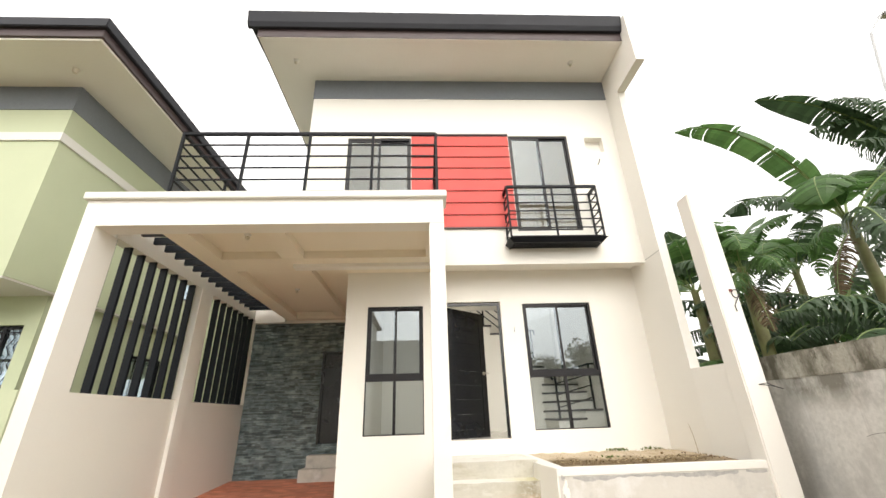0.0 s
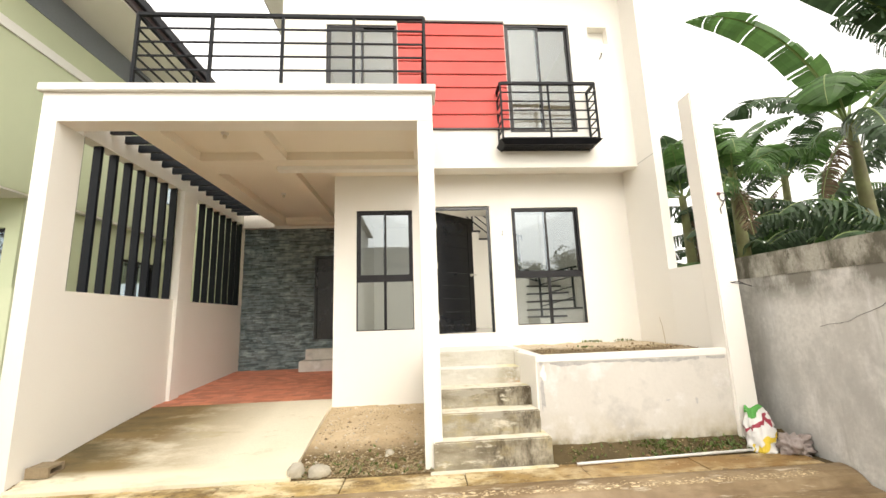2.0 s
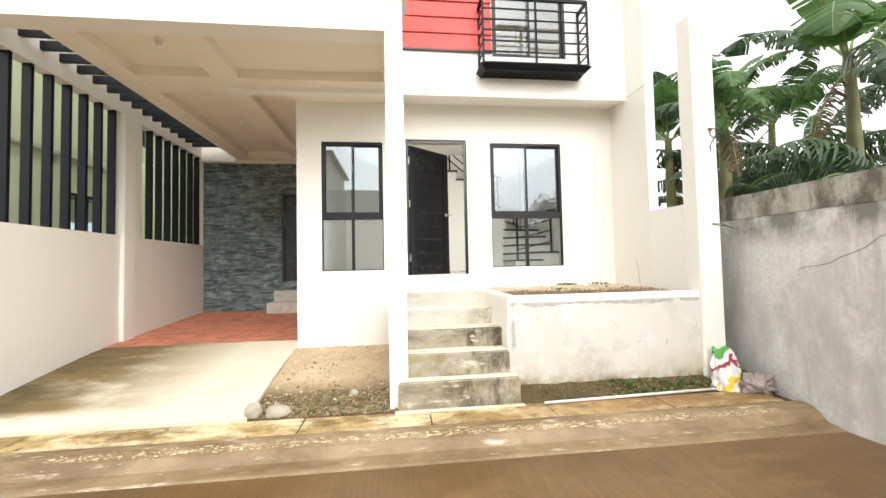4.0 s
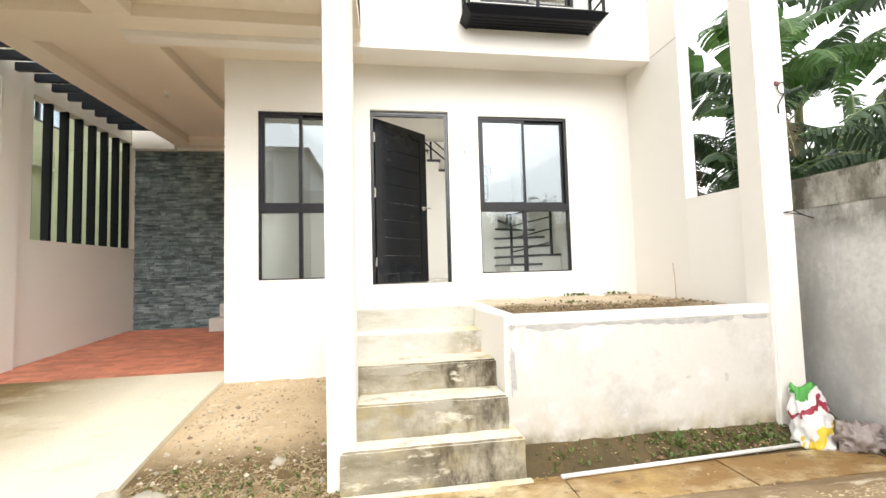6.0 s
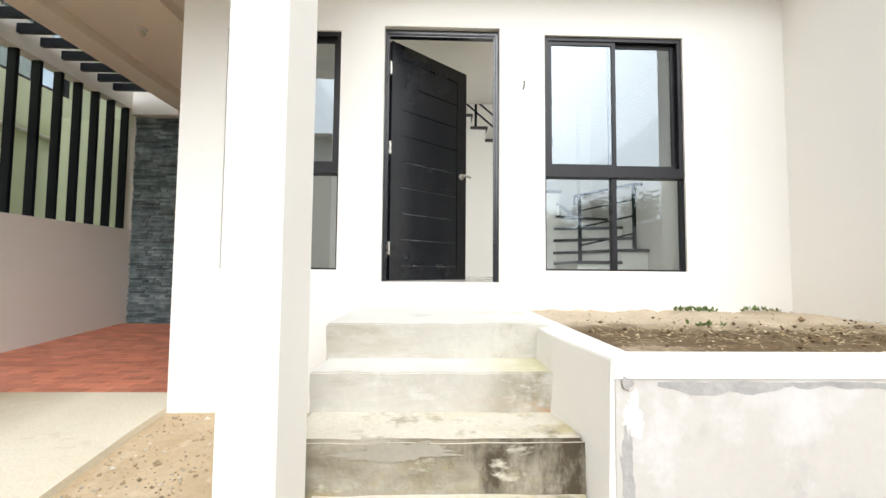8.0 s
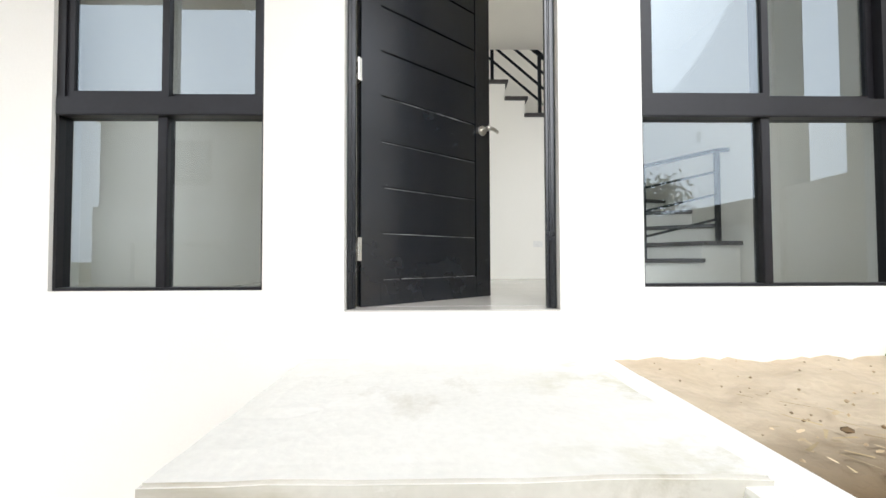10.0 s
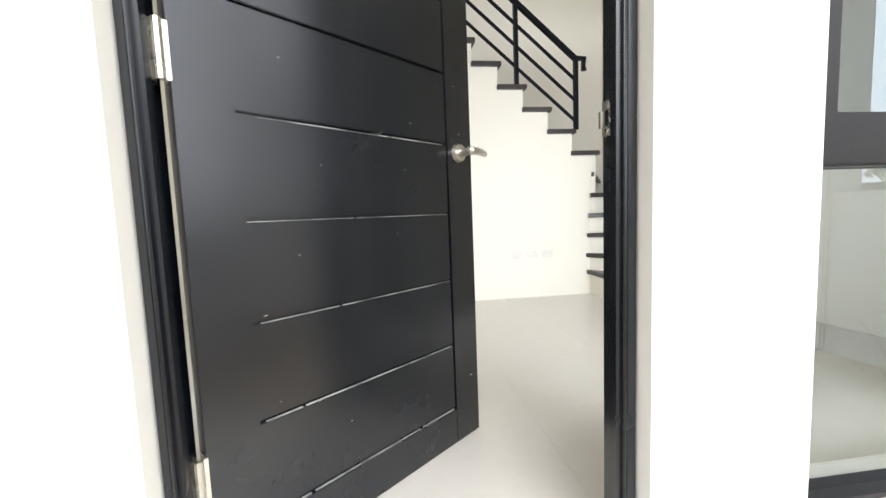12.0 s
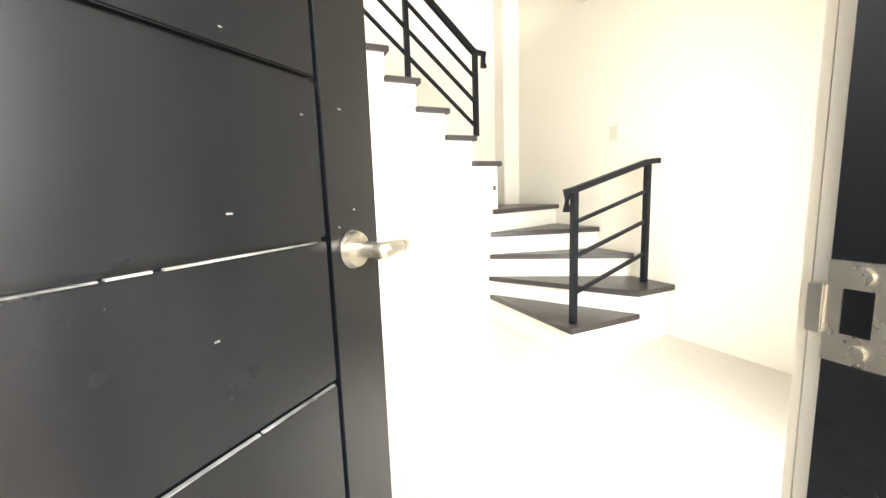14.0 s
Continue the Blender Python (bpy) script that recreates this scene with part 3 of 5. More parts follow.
for x, y in ((-1.75, -1.0), (3.55, -1.0)):
    o = base_at("eaves_lamp", x, y, 8.03, "small bare lamp holder on the eaves soffit", "lamp", "eaves lamps")
    bm = bmesh.new()
    bmesh.ops.create_cone(bm, cap_ends=True, segments=16, radius1=0.035, radius2=0.05, depth=0.05, matrix=Matrix.Translation((x, y, 8.005)))
    part("holder", bm, M_WHITE, o)
    bm = bmesh.new()
    bmesh.ops.create_uvsphere(bm, u_segments=12, v_segments=8, radius=0.03, matrix=Matrix.Translation((x, y, 7.965)))
    part("bulb", bm, M_SWITCH, o, smooth=True)

structure("trim_siding", B((0.42, 2.266, -0.538, -0.50, 6.642, 6.672), (0.42, 2.266, -0.536, -0.50, 4.662, 4.688)), M_FASCIA, "thin dark flashing above and below the red siding", "trim")
# red clapboards
red = base_at("red_siding", 1.35, -0.5, 4.69, "red painted horizontal clapboard panel", "siding", kind="structure")
N_RED = 8
step = (6.64 - 4.69) / N_RED
for k in range(N_RED):
    z0 = 4.69 + k * step
    bm = bmesh.new()
    profile_x(bm, [(-0.50, z0), (-0.532, z0), (-0.534, z0 + 0.008), (-0.514, z0 + step - 0.012), (-0.50, z0 + step - 0.012)], 0.424, 2.262)
    bmesh.ops.recalc_face_normals(bm, faces=bm.faces)
    part("plank", bm, M_RED, red)

# ---- windows ----
def window(name, x0, x1, z0, z1, y, transom, label, glass=None):
    top_glass, glass = glass or M_GLASS_TOP, glass or M_GLASS
    w = base_at(name, (x0 + x1) / 2, y, z0, label, "window", kind="structure")
    f = 0.036

    def glaze(pane):
        pane.visible_shadow = False
        pane.data.materials.append(M_CLEAR)
        for q in pane.data.polygons:
            q.material_index = 0 if q.normal.y < -0.9 else 1

    bm = bmesh.new()
    e = 0.014
    holes = [(x0 + f, x1 - f, transom, z1 - f), (x0 + e, x1 - e, z0 + e, transom)] if transom else [(x0 + f, x1 - f, z0 + 0.03, z1 - f)]
    holed(bm, "y", y + 0.02, y + 0.092, x0, x1, z0, z1, holes)
    part("window_frame", bm, M_FRAME, w, "dark aluminium frame")
    xm = (x0 + x1) / 2
    def sash(a, b, c, d, yy, s):
        bm = bmesh.new()
        holed(bm, "y", yy, yy + 0.025, a, b, c, d, [(a + s, b - s, c + s, d - s)])
        fr = part("sash", bm, M_FRAME, w)
        g = part("pane", B((a + s, b - s, yy + 0.010, yy + 0.015, c + s, d - s)), top_glass, fr, "reflective clear glass pane")
        glaze(g)
    if transom:
        part("transom", B((x0 + 0.004, x1 - 0.004, y + 0.01, y + 0.10, transom, transom + 0.085), bevel=0.004), M_FRAME, w)
        sash(x0 + f, xm + 0.025, transom + 0.085, z1 - f, y + 0.03, 0.032)
        sash(xm - 0.025, x1 - f, transom + 0.085, z1 - f, y + 0.062, 0.032)
        part("mullion", B((xm - 0.022, xm + 0.022, y + 0.03, y + 0.09, z0 + e, transom), bevel=0.003), M_FRAME, w)
        for a, b in ((x0 + e, xm - 0.022), (xm + 0.022, x1 - e)):
            g = part("pane", B((a, b, y + 0.055, y + 0.06, z0 + e, transom)), glass, w, "reflective clear glass pane")
            glaze(g)
    else:
        sash(x0 + f, xm + 0.025, z0 + 0.03, z1 - f, y + 0.03, 0.035)
        sash(xm - 0.025, x1 - f, z0 + 0.03, z1 - f, y + 0.062, 0.035)
    return w

window("window_1", *W1, 0.0, 2.24, "tall dark-framed sliding window with fixed lower panes")
window("window_2", *W2, 0.0, 2.24, "wide dark-framed sliding window with fixed lower panes")
window("window_3", *UW, -0.5, None, "upper dark-framed sliding window behind a small balcony", M_GLASS_UP)
window("window_4", *SL, -0.5, None, "dark-framed sliding balcony door with two panes", M_GLASS_UP)

# ---- door ----
door = base_at("door_1", 1.013, 0.10, 1.36, "black panelled front door standing half open into the room", "door", kind="structure")
fx0, fx1, fz = DOOR[0] + 0.003, DOOR[1] - 0.003, DOOR[3] - 0.003
bm = bmesh.new()
holed(bm, "y", 0.042, 0.128, fx0, fx1, 1.359, fz, [(fx0 + 0.023, fx1 - 0.029, 1.30, fz - 0.04)])
bmesh.ops.bevel(bm, geom=[e for e in bm.edges if e.is_manifold and e.calc_face_angle() > 1.0 and all(v.co.y < 0.05 for v in e.verts)], offset=0.006, segments=3, affect="EDGES")
frame_ob = part("door_frame", bm, M_DOOR, door, "black painted timber door frame")
part("door_stop", B((fx0 + 0.023, fx0 + 0.035, 0.056, 0.078, 1.36, fz - 0.04), (fx1 - 0.041, fx1 - 0.029, 0.056, 0.078, 1.36, fz - 0.04), (fx0 + 0.035, fx1 - 0.041, 0.056, 0.078, fz - 0.052, fz - 0.04)), M_DOOR, frame_ob)
ANG = 39.8
LEAF = Matrix.Translation((1.013, 0.105, 0)) @ Matrix.Rotation(radians(ANG), 4, "Z")
LW, LT = 0.907, 0.042
Z0, Z1 = 1.361, 3.44

def leaf_bm(*boxes, bevel=0.0):
    bm = B(*boxes, bevel=bevel)
    bm.transform(LEAF)
    return bm

leaf = part("door_leaf", leaf_bm((0.007, LW, 0.004, LT, Z0, Z1)), M_DOOR, door)
ST = 0.124
grooves = [1.490 + 0.2275 * k for k in range(9)]
# stiles and rails stand proud of the boards
part("stile", leaf_bm((0.007, 0.118, -0.0043, 0.004, Z0, Z1)), M_DOOR, leaf)
part("stile", leaf_bm((LW - ST, LW, -0.006, 0.004, Z0, Z1), bevel=0.0015), M_DOOR, leaf)
part("rail", leaf_bm((0.115, LW - ST, -0.006, 0.004, Z0, grooves[0] - 0.006), bevel=0.0015), M_DOOR, leaf)
part("rail", leaf_bm((0.115, LW - ST, -0.006, 0.004, grooves[-1] + 0.006, Z1), bevel=0.0015), M_DOOR, leaf)
for a, b in zip(grooves, grooves[1:]):
    bm = B((0.1165, LW - ST - 0.008, -0.0045, 0.004, a + 0.004, b - 0.004))
    bmesh.ops.bevel(bm, geom=[e for e in bm.edges if abs(e.verts[0].co.x - e.verts[1].co.x) > 0.1], offset=0.002, segments=2, affect="EDGES")
    bm.transform(LEAF)
    part("board", bm, M_DOOR, leaf)
# pale strips along the lower grooves paint in their highlight and scuffing
rnd = random.Random(4)
for k, g in enumerate(grooves[:5]):
    bm = bmesh.new()
    x = 0.122 + rnd.uniform(0, 0.05)
    while x < LW - ST - 0.03:
        ln = rnd.uniform(0.03, 0.22)
        e = min(x + ln, LW - ST - 0.012)
        h = rnd.uniform(0.0016, 0.0030)
        box(bm, x, e, -0.0052, 0.0, g - 0.0045, g - 0.0045 + h)
        x = e + rnd.uniform(0.0, 0.012)
    bm.transform(LEAF)
    part("groove_glint_edge", bm, M_GLINT_SCUFF, leaf, "pale scuffed edge with the groove's highlight painted in")
bm = bmesh.new()
for _ in range(40):
    x, z, s = rnd.uniform(0.13, LW - 0.01), rnd.uniform(1.45, 3.2), rnd.uniform(0.0008, 0.0026)
    box(bm, x, x + s * rnd.uniform(1, 4), -0.0068 if x > LW - ST else -0.0048, -0.003, z, z + s)
bm.transform(LEAF)
tagged(part("chips", bm, M_GLINT_SCUFF, leaf, "small pale chips in the paint"), kind="stuff")
# lever handle
HZ, HX = 2.376, LW - 0.07
def cyl(cx, cz, r, y0, y1, seg=24):
    bm = bmesh.new()
    bmesh.ops.create_cone(bm, cap_ends=True, segments=seg, radius1=r, radius2=r * 0.88, depth=abs(y1 - y0), matrix=Matrix.Translation((cx, (y0 + y1) / 2, cz)) @ Matrix.Rotation(radians(90), 4, "X"))
    return bm
handle = part("door_handle", (lambda b: (b.transform(LEAF), b)[1])(cyl(HX, HZ, 0.032, -0.006, -0.018)), M_STEEL, leaf, "satin steel lever handle")
b = cyl(HX, HZ, 0.014, -0.018, -0.068)
b.transform(LEAF)
part("spindle", b, M_STEEL, leaf)
bm = bmesh.new()
tube(bm, [(HX - 0.016, -0.066, HZ), (HX + 0.02, -0.070, HZ + 0.001), (HX + 0.055, -0.064, HZ), (HX + 0.085, -0.054, HZ - 0.002)], 0.0135, 12, 0.011)
bm.transform(LEAF)
part("lever", bm, M_STEEL, leaf, smooth=True)
part("latch_plate", leaf_bm((LW, LW + 0.002, 0.008, 0.034, HZ - 0.06, HZ + 0.06)), M_STEEL, leaf)
for hz in (1.69, 2.55, 3.25):
    h = part("hinge", B((0.9915, 0.9935, 0.06, 0.115, hz - 0.11, hz), (0.9935, 1.008, 0.0925, 0.0955, hz - 0.11, hz)), M_STEEL, door, "steel butt hinge")
    part("knuckle", bar((1.0105, 0.094, hz - 0.11), (1.0105, 0.094, hz), r=0.0085, square=False), M_STEEL, h)
    b = leaf_bm((0.0, 0.009, -0.0065, -0.004, hz - 0.11, hz), (0.0055, 0.007, -0.006, 0.03, hz - 0.11, hz))
    part("hinge_leaf", b, M_STEEL, h)
sx = fx1 - 0.029
bm = bmesh.new()
holed(bm, "x", sx - 0.0025, sx, 0.090, 0.128, 2.328, 2.404, [(0.102, 0.119, 2.350, 2.384)])
strike = part("strike_plate", bm, M_STEEL, door, "steel strike plate on the jamb")
part("strike_lip", B((sx - 0.006, sx - 0.0005, 0.128, 0.138, 2.348, 2.386), bevel=0.001), M_STEEL, strike)
part("strike_box", B((sx - 0.0012, sx - 0.0006, 0.102, 0.119, 2.350, 2.384)), M_BLACK, strike)
for zz in (2.338, 2.394):
    part("screw", (lambda b: (b.transform(Matrix.Translation((sx - 0.004, 0.109, zz)) @ Matrix.Rotation(radians(90), 4, "Z")), b)[1])(cyl(0, 0, 0.006, -0.002, 0.002, 12)), M_STEEL, strike)

# ---- carport: column, pillar, beams, ceiling ----
CF = -1.965
structure("column_front", B((0.708, 0.902, CF, -1.65, -0.1, 4.06), bevel=0.006), M_CREAM, "slender cream column at the carport corner", "column")
structure("beam_front", B((-3.72, 0.902, CF, -1.70, 4.06, 4.43)), M_CREAM, "deep cream front beam of the carport", "beam")
structure("trim_coping", B((-3.76, 0.95, -2.02, -1.66, 4.43, 4.53), bevel=0.008), M_WHITE, "white coping along the balcony edge", "trim")
structure("pillar_left", B((-3.72, -3.53, CF, -1.58, -0.2, 4.06)), M_CREAM, "cream pillar at the driveway edge", "pillar")


def askew(y):
    """The carport wall runs slightly outwards towards the back."""
    return -0.017 * (y + 1.6)


bm = bmesh.new()
holed(bm, "x", -3.70, -3.53, -1.58, 3.6, 0.0, 4.46, [(-1.56, 0.66, 2.09, 4.07), (1.165, 3.42, 2.075, 4.07)])
for v in bm.verts:
    v.co.x += askew(v.co.y)
structure("wall_carport", bm, M_CREAM, "cream carport side wall with two louvred openings", "wall")
bm = B((-3.715, -3.47, 0.635, 0.90, 0.2, 4.065), bevel=0.005)
bm.transform(Matrix.Translation((askew(0.75), 0, 0)))
structure("pilaster_middle", bm, M_CREAM, "cream pilaster between the louvred openings", "pilaster")

slat = base_at("louvre_slat", -3.61, -1.225, 2.09, "black vertical metal louvre slat in the carport wall", "slat", "carport louvres")
part("blade", B((-3.665, -3.555, -1.2475, -1.2025, 2.075, 4.075), bevel=0.004), M_SLAT, slat)
for y in [-1.225 + 0.293 * k for k in range(1, 7)] + [1.515 + 0.295 * k for k in range(7)]:
    copy_thing(slat, Matrix.Translation((-3.61 + askew(y), y, 2.09)))
jamb = base_at("louvre_jamb", -3.61, -1.545, 2.09, "thin black metal strip edging the louvred opening", "slat", "louvre edge strips")
part("blade", B((-3.665, -3.545, -1.557, -1.537, 2.075, 4.075)), M_SLAT, jamb)
copy_thing(jamb, Matrix.Translation((-3.61 + askew(1.18), 1.18, 2.09)))
pslat = base_at("pergola_slat", -3.2, -1.435, 4.295, "black pergola slat spanning the open strip", "slat", "pergola slats")
part("blade", B((-3.535, -2.86, -1.462, -1.408, 4.295, 4.405)), M_SLAT, pslat)
for k in range(1, 16):
    y = -1.435 + 0.291 * k
    copy_thing(pslat, Matrix.Translation((-3.2 + askew(y), y, 4.295 - 0.006 * k)))
# ceiling coffers in one mesh
bm = bmesh.new()
for q in ((-2.86, -2.54, -1.70, 3.6, 4.06, 4.43), (-2.54, 0.902, -0.735, -0.19, 4.063, 4.43), (-1.60, -1.27, -1.70, -0.735, 4.066, 4.43), (-1.57, -1.31, -0.19, 3.6, 4.066, 4.43),
          (0.66, 0.902, -1.70, -0.735, 4.069, 4.43), (-0.86, -0.50, -0.19, 0.0, 4.069, 4.43), (-2.54, -1.57, -1.70, 3.6, 4.192, 4.44), (-1.57, 0.902, -1.70, -0.19, 4.190, 4.44), (-1.57, -0.50, -0.19, 0.0, 4.190, 4.44), (-0.50, 0.902, -0.19, 0.0, 4.067, 4.44), (-1.57, -0.51, 0.0, 3.6, 4.190, 4.44),
          (-2.54, -0.70, 3.20, 3.44, 4.03, 4.43), (-2.54, -0.70, 3.16, 3.20, 4.11, 4.43)):
    box(bm, *q)
structure("ceiling_carport", bm, M_CEIL, "cream carport ceiling with a grid of beams", "ceiling")
structure("beam_back", B((-3.60, -2.86, 3.30, 3.6, 3.975, 4.40), (-2.86, -0.70, 3.40, 3.6, 3.975, 4.05)), M_CREAM, "cream beam above the stone wall", "beam")
structure("floor_balcony", B((-2.86, 0.902, -1.66, -0.5, 4.44, 4.50), (-2.86, -1.5, -0.5, 3.6, 4.44, 4.50)), M_PATH, "concrete balcony deck over the carport", "floor")
for x, y in ((-1.89, -1.38), (-1.97, 1.26)):
    o = base_at("ceiling_lamp", x, y, 4.20, "small white lamp holder under the carport ceiling", "lamp", "carport lamps")
    bm = bmesh.new()
    bmesh.ops.create_cone(bm, cap_ends=True, segments=16, radius1=0.04, radius2=0.055, depth=0.04, matrix=Matrix.Translation((x, y, 4.18)))
    part("holder", bm, M_WHITE, o)
    bm = bmesh.new()
    bmesh.ops.create_uvsphere(bm, u_segments=12, v_segments=8, radius=0.032, matrix=Matrix.Translation((x, y, 4.135)))
    part("bulb", bm, M_SWITCH, o, smooth=True)

# stone wall with its doorway and steps
SD = (-1.88, -0.98, 1.2, 3.26)
bm = bmesh.new()
holed(bm, "y", 3.46, 3.6, -3.62, -0.70, 0.3, 3.975, [SD])
stone_wall = structure("wall_stone", bm, M_BLACK, "carport back wall faced with grey slate strips", "wall")
back_door = base_at("door_2", -1.43, 3.5, 1.2, "plain dark side door at the back of the carport", "door", kind="structure")
part("door_frame", (lambda b: (holed(b, "y", 3.44, 3.56, SD[0], SD[1], SD[2], SD[3], [(SD[0] + 0.05, SD[1] - 0.05, SD[2], SD[3] - 0.05)]), b)[-1])(bmesh.new()), M_DOOR, back_door)
part("door_leaf", B((SD[0] + 0.05, SD[1] - 0.05, 3.5, 3.54, SD[2], SD[3] - 0.05)), M_DOOR, back_door)
structure("step_carport_low", B((-2.05, -0.70, 2.86, 3.46, 0.4, 0.76), bevel=0.01), M_PLASTER, "lower plastered step to the side door", "step")
structure("step_carport_high", B((-1.98, -0.70, 3.14, 3.46, 0.5, 1.0), bevel=0.01), M_PLASTER, "upper plastered step to the side door", "step")

# ---- front steps and planter ----
structure("trim_step_mortar", B((0.76, 2.13, -2.085, -2.035, -0.05, 0.02), bevel=0.006), M_STEP, "pale mortar fillet along the foot of the steps", "trim")
STEPS = [("step_1", 0.80, 2.095, -2.03, 0.30, M_STEP), ("step_2", 0.90, 2.03, -1.865, 0.55, M_STEP), ("step_3", 0.80, 2.02, -1.60, 0.765, M_STEP), ("step_4", 0.80, 2.025, -1.288, 0.957, M_STEP_CLEAN), ("step_5", 0.795, 2.045, -0.985, 1.15, M_STEP_CLEAN)]
for name, x0, x1, y, z, m in STEPS:
    bm = B((x0, x1, y, -0.002, -0.2 if name == "step_1" else z - 0.4, z))
    es = [e for e in bm.edges if abs(e.verts[0].co.z - z) < 1e-4 and abs(e.verts[1].co.z - z) < 1e-4]
    bmesh.ops.bevel(bm, geom=es, offset=0.014 if m is M_STEP else 0.007, segments=3, affect="EDGES")
    bmesh.ops.subdivide_edges(bm, edges=[e for e in bm.edges if e.calc_length() > 0.3], cuts=14, use_grid_fill=True)
    for v in bm.verts:
        v.co += 0.005 * Vector(noise.noise_vector(v.co * 5.0)) + 0.004 * Vector(noise.noise_vector(v.co * 17.0))
    st = structure(name, bm, m, "weathered rough concrete entrance step", "step")
    # steep faces and nosings get the stained riser colour with its painted shade
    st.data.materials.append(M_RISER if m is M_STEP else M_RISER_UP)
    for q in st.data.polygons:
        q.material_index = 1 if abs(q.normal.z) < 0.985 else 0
bm = bmesh.new()
prism(bm, [(2.06, -1.777), (4.45, -1.777), (4.45, -1.66), (2.16, -1.66), (2.16, -0.002), (2.06, -0.002)], 0.0, 1.128)
structure("wall_planter", bm, M_PLASTER, "rough-plastered planter wall beside the steps", "wall")
bm = bmesh.new()
prism(bm, [(2.053, -1.783), (4.45, -1.783), (4.45, -1.655), (2.165, -1.655), (2.165, -0.002), (2.058, -0.002)], 1.06, 1.134)
bmesh.ops.recalc_face_normals(bm, faces=bm.faces)
structure("trim_planter_coping", bm, M_CREAM, "cream rendered coping on the planter", "trim")
def smear(bm, y, pts_top, pts_low):
    pts = pts_top + pts_low[::-1]
    bm.faces.new([bm.verts.new((px, y, pz)) for px, pz in pts])


bm = bmesh.new()
xs = [2.10 + 0.03 * k for k in range(78)]
tops = [(x, 1.048 + 0.014 * noise.noise((x * 5, 1, 0)) + 0.006 * noise.noise((x * 19, 3, 0))) for x in xs]
lows = [(x, 1.040 - max(0.0, 0.014 + 0.036 * noise.noise((x * 2.3, 4.2, 0)) + 0.022 * noise.noise((x * 13, 2.2, 0)) + 0.018 * (x - 2.1) / 2.3)) for x in xs]
for k in range(len(xs) - 1):
    if noise.noise((xs[k] * 2.6, 8.3, 0)) < -0.12:
        continue
    smear(bm, -1.7786, tops[k:k + 2], lows[k:k + 2])
tagged(finish("mortar_smear", bm, M_MORTAR), "grey mortar band smeared under the planter coping", "mortar", kind="stuff")


M_BLEMISH = mat("dull_plaster_blemish", (0.47, 0.455, 0.43), (0.56, 0.545, 0.52), rough=0.9, scale=14)


def patch(name, x, y, z, w, h, material, label, seed):
    rnd = random.Random(seed)
    bm = bmesh.new()
    ring = []
    for i in range(90):
        a = 2 * math.pi * i / 90
        c, d = math.cos(a), math.sin(a)
        r = 0.82 + 0.55 * noise.noise((c * 1.1 + seed, d * 1.1, 0)) + 0.30 * noise.noise((c * 4 + seed, d * 4, 2)) + 0.16 * noise.noise((c * 11, d * 11, seed)) + rnd.uniform(-0.03, 0.03)
        ring.append((x + w * r * math.cos(a), z + h * r * math.sin(a)))
    f = bm.faces.new([bm.verts.new((px, y, pz)) for px, pz in ring])
    ext = bmesh.ops.extrude_face_region(bm, geom=[f])
    for v in ext["geom"]:
        if isinstance(v, bmesh.types.BMVert):
            v.co.y += 0.006
    return tagged(finish(name, bm, material), label, "plaster patch", kind="structure")


M_SMOOTH = mat("smooth_mortar_repair", (0.40, 0.365, 0.295), (0.34, 0.31, 0.245), rough=0.85, scale=5, fine=40, bump=0.15)
patch("patch_repair", 1.27, -1.6065, 0.722, 0.25, 0.042, M_SMOOTH, "smooth grey mortar repair on a step riser", 11)
patch("patch_repair", 1.47, -1.8715, 0.512, 0.15, 0.036, M_SMOOTH, "smooth grey mortar repair on a step riser", 12)
patch("patch_chip", 2.105, -1.786, 1.042, 0.026, 0.024, M_MORTAR, "broken dark chip at the planter corner", 1)
patch("patch_white", 2.125, -1.7788, 0.93, 0.04, 0.10, M_CREAM, "white plaster patch at the planter corner", 2)
patch("patch_grey", 2.105, -1.7788, 0.70, 0.028, 0.19, M_MORTAR, "grey smear down the planter corner", 3)
patch("patch_grey", 3.62, -1.7795, 0.56, 0.028, 0.016, M_BLEMISH, "small grey blemish on the planter wall", 5)
patch("patch_grey", 3.98, -1.7795, 0.54, 0.016, 0.04, M_BLEMISH, "small grey blemish on the planter wall", 6)
bm = bmesh.new()
# the flank leans out towards its foot and thickens to the back, as hand-laid render does
NY, NZ = 48, 26
cols = []
for j in range(NY + 1):
    y = -1.777 + 1.775 * j / NY
    back = min(1.0, max(0.0, (y + 1.777) / 0.6))
    back = back * back * (3 - 2 * back)
    ring = [bm.verts.new((2.062, y, 0.15))]
    for k in range(NZ + 1):
        z = 0.15 + 0.972 * k / NZ
        low = min(1.0, max(0.0, (1.122 - z) / 0.45))
        x = 2.046 - 0.06 * back - 0.03 * low * (0.35 + 0.65 * back) + 0.012 * noise.noise((y * 4.5, z * 4.5, 3)) * low
        ring.append(bm.verts.new((x, y, z)))
    ring.append(bm.verts.new((ring[-1].co.x + 0.004, y, 1.1315)))
    ring.append(bm.verts.new((2.062, y, 1.1325)))
    cols.append(ring)
for a, b in zip(cols, cols[1:]):
    for k in range(len(a) - 1):
        bm.faces.new((a[k], a[k + 1], b[k + 1], b[k]))
bm.faces.new(cols[0])
bm.faces.new(cols[-1])
bmesh.ops.recalc_face_normals(bm, faces=bm.faces)
structure("wall_steps_side", bm, M_CREAM, "cream rendered flank of the planter beside the steps", "wall")
dirt_patch("ground_planter_soil", 2.16, 4.42, -1.66, 0.0, lambda x, y: 1.10 + 0.035 * (y + 1.66) / 1.66, M_SOIL, "dry soil filling the planter", 60, 44, 0.03, 9)
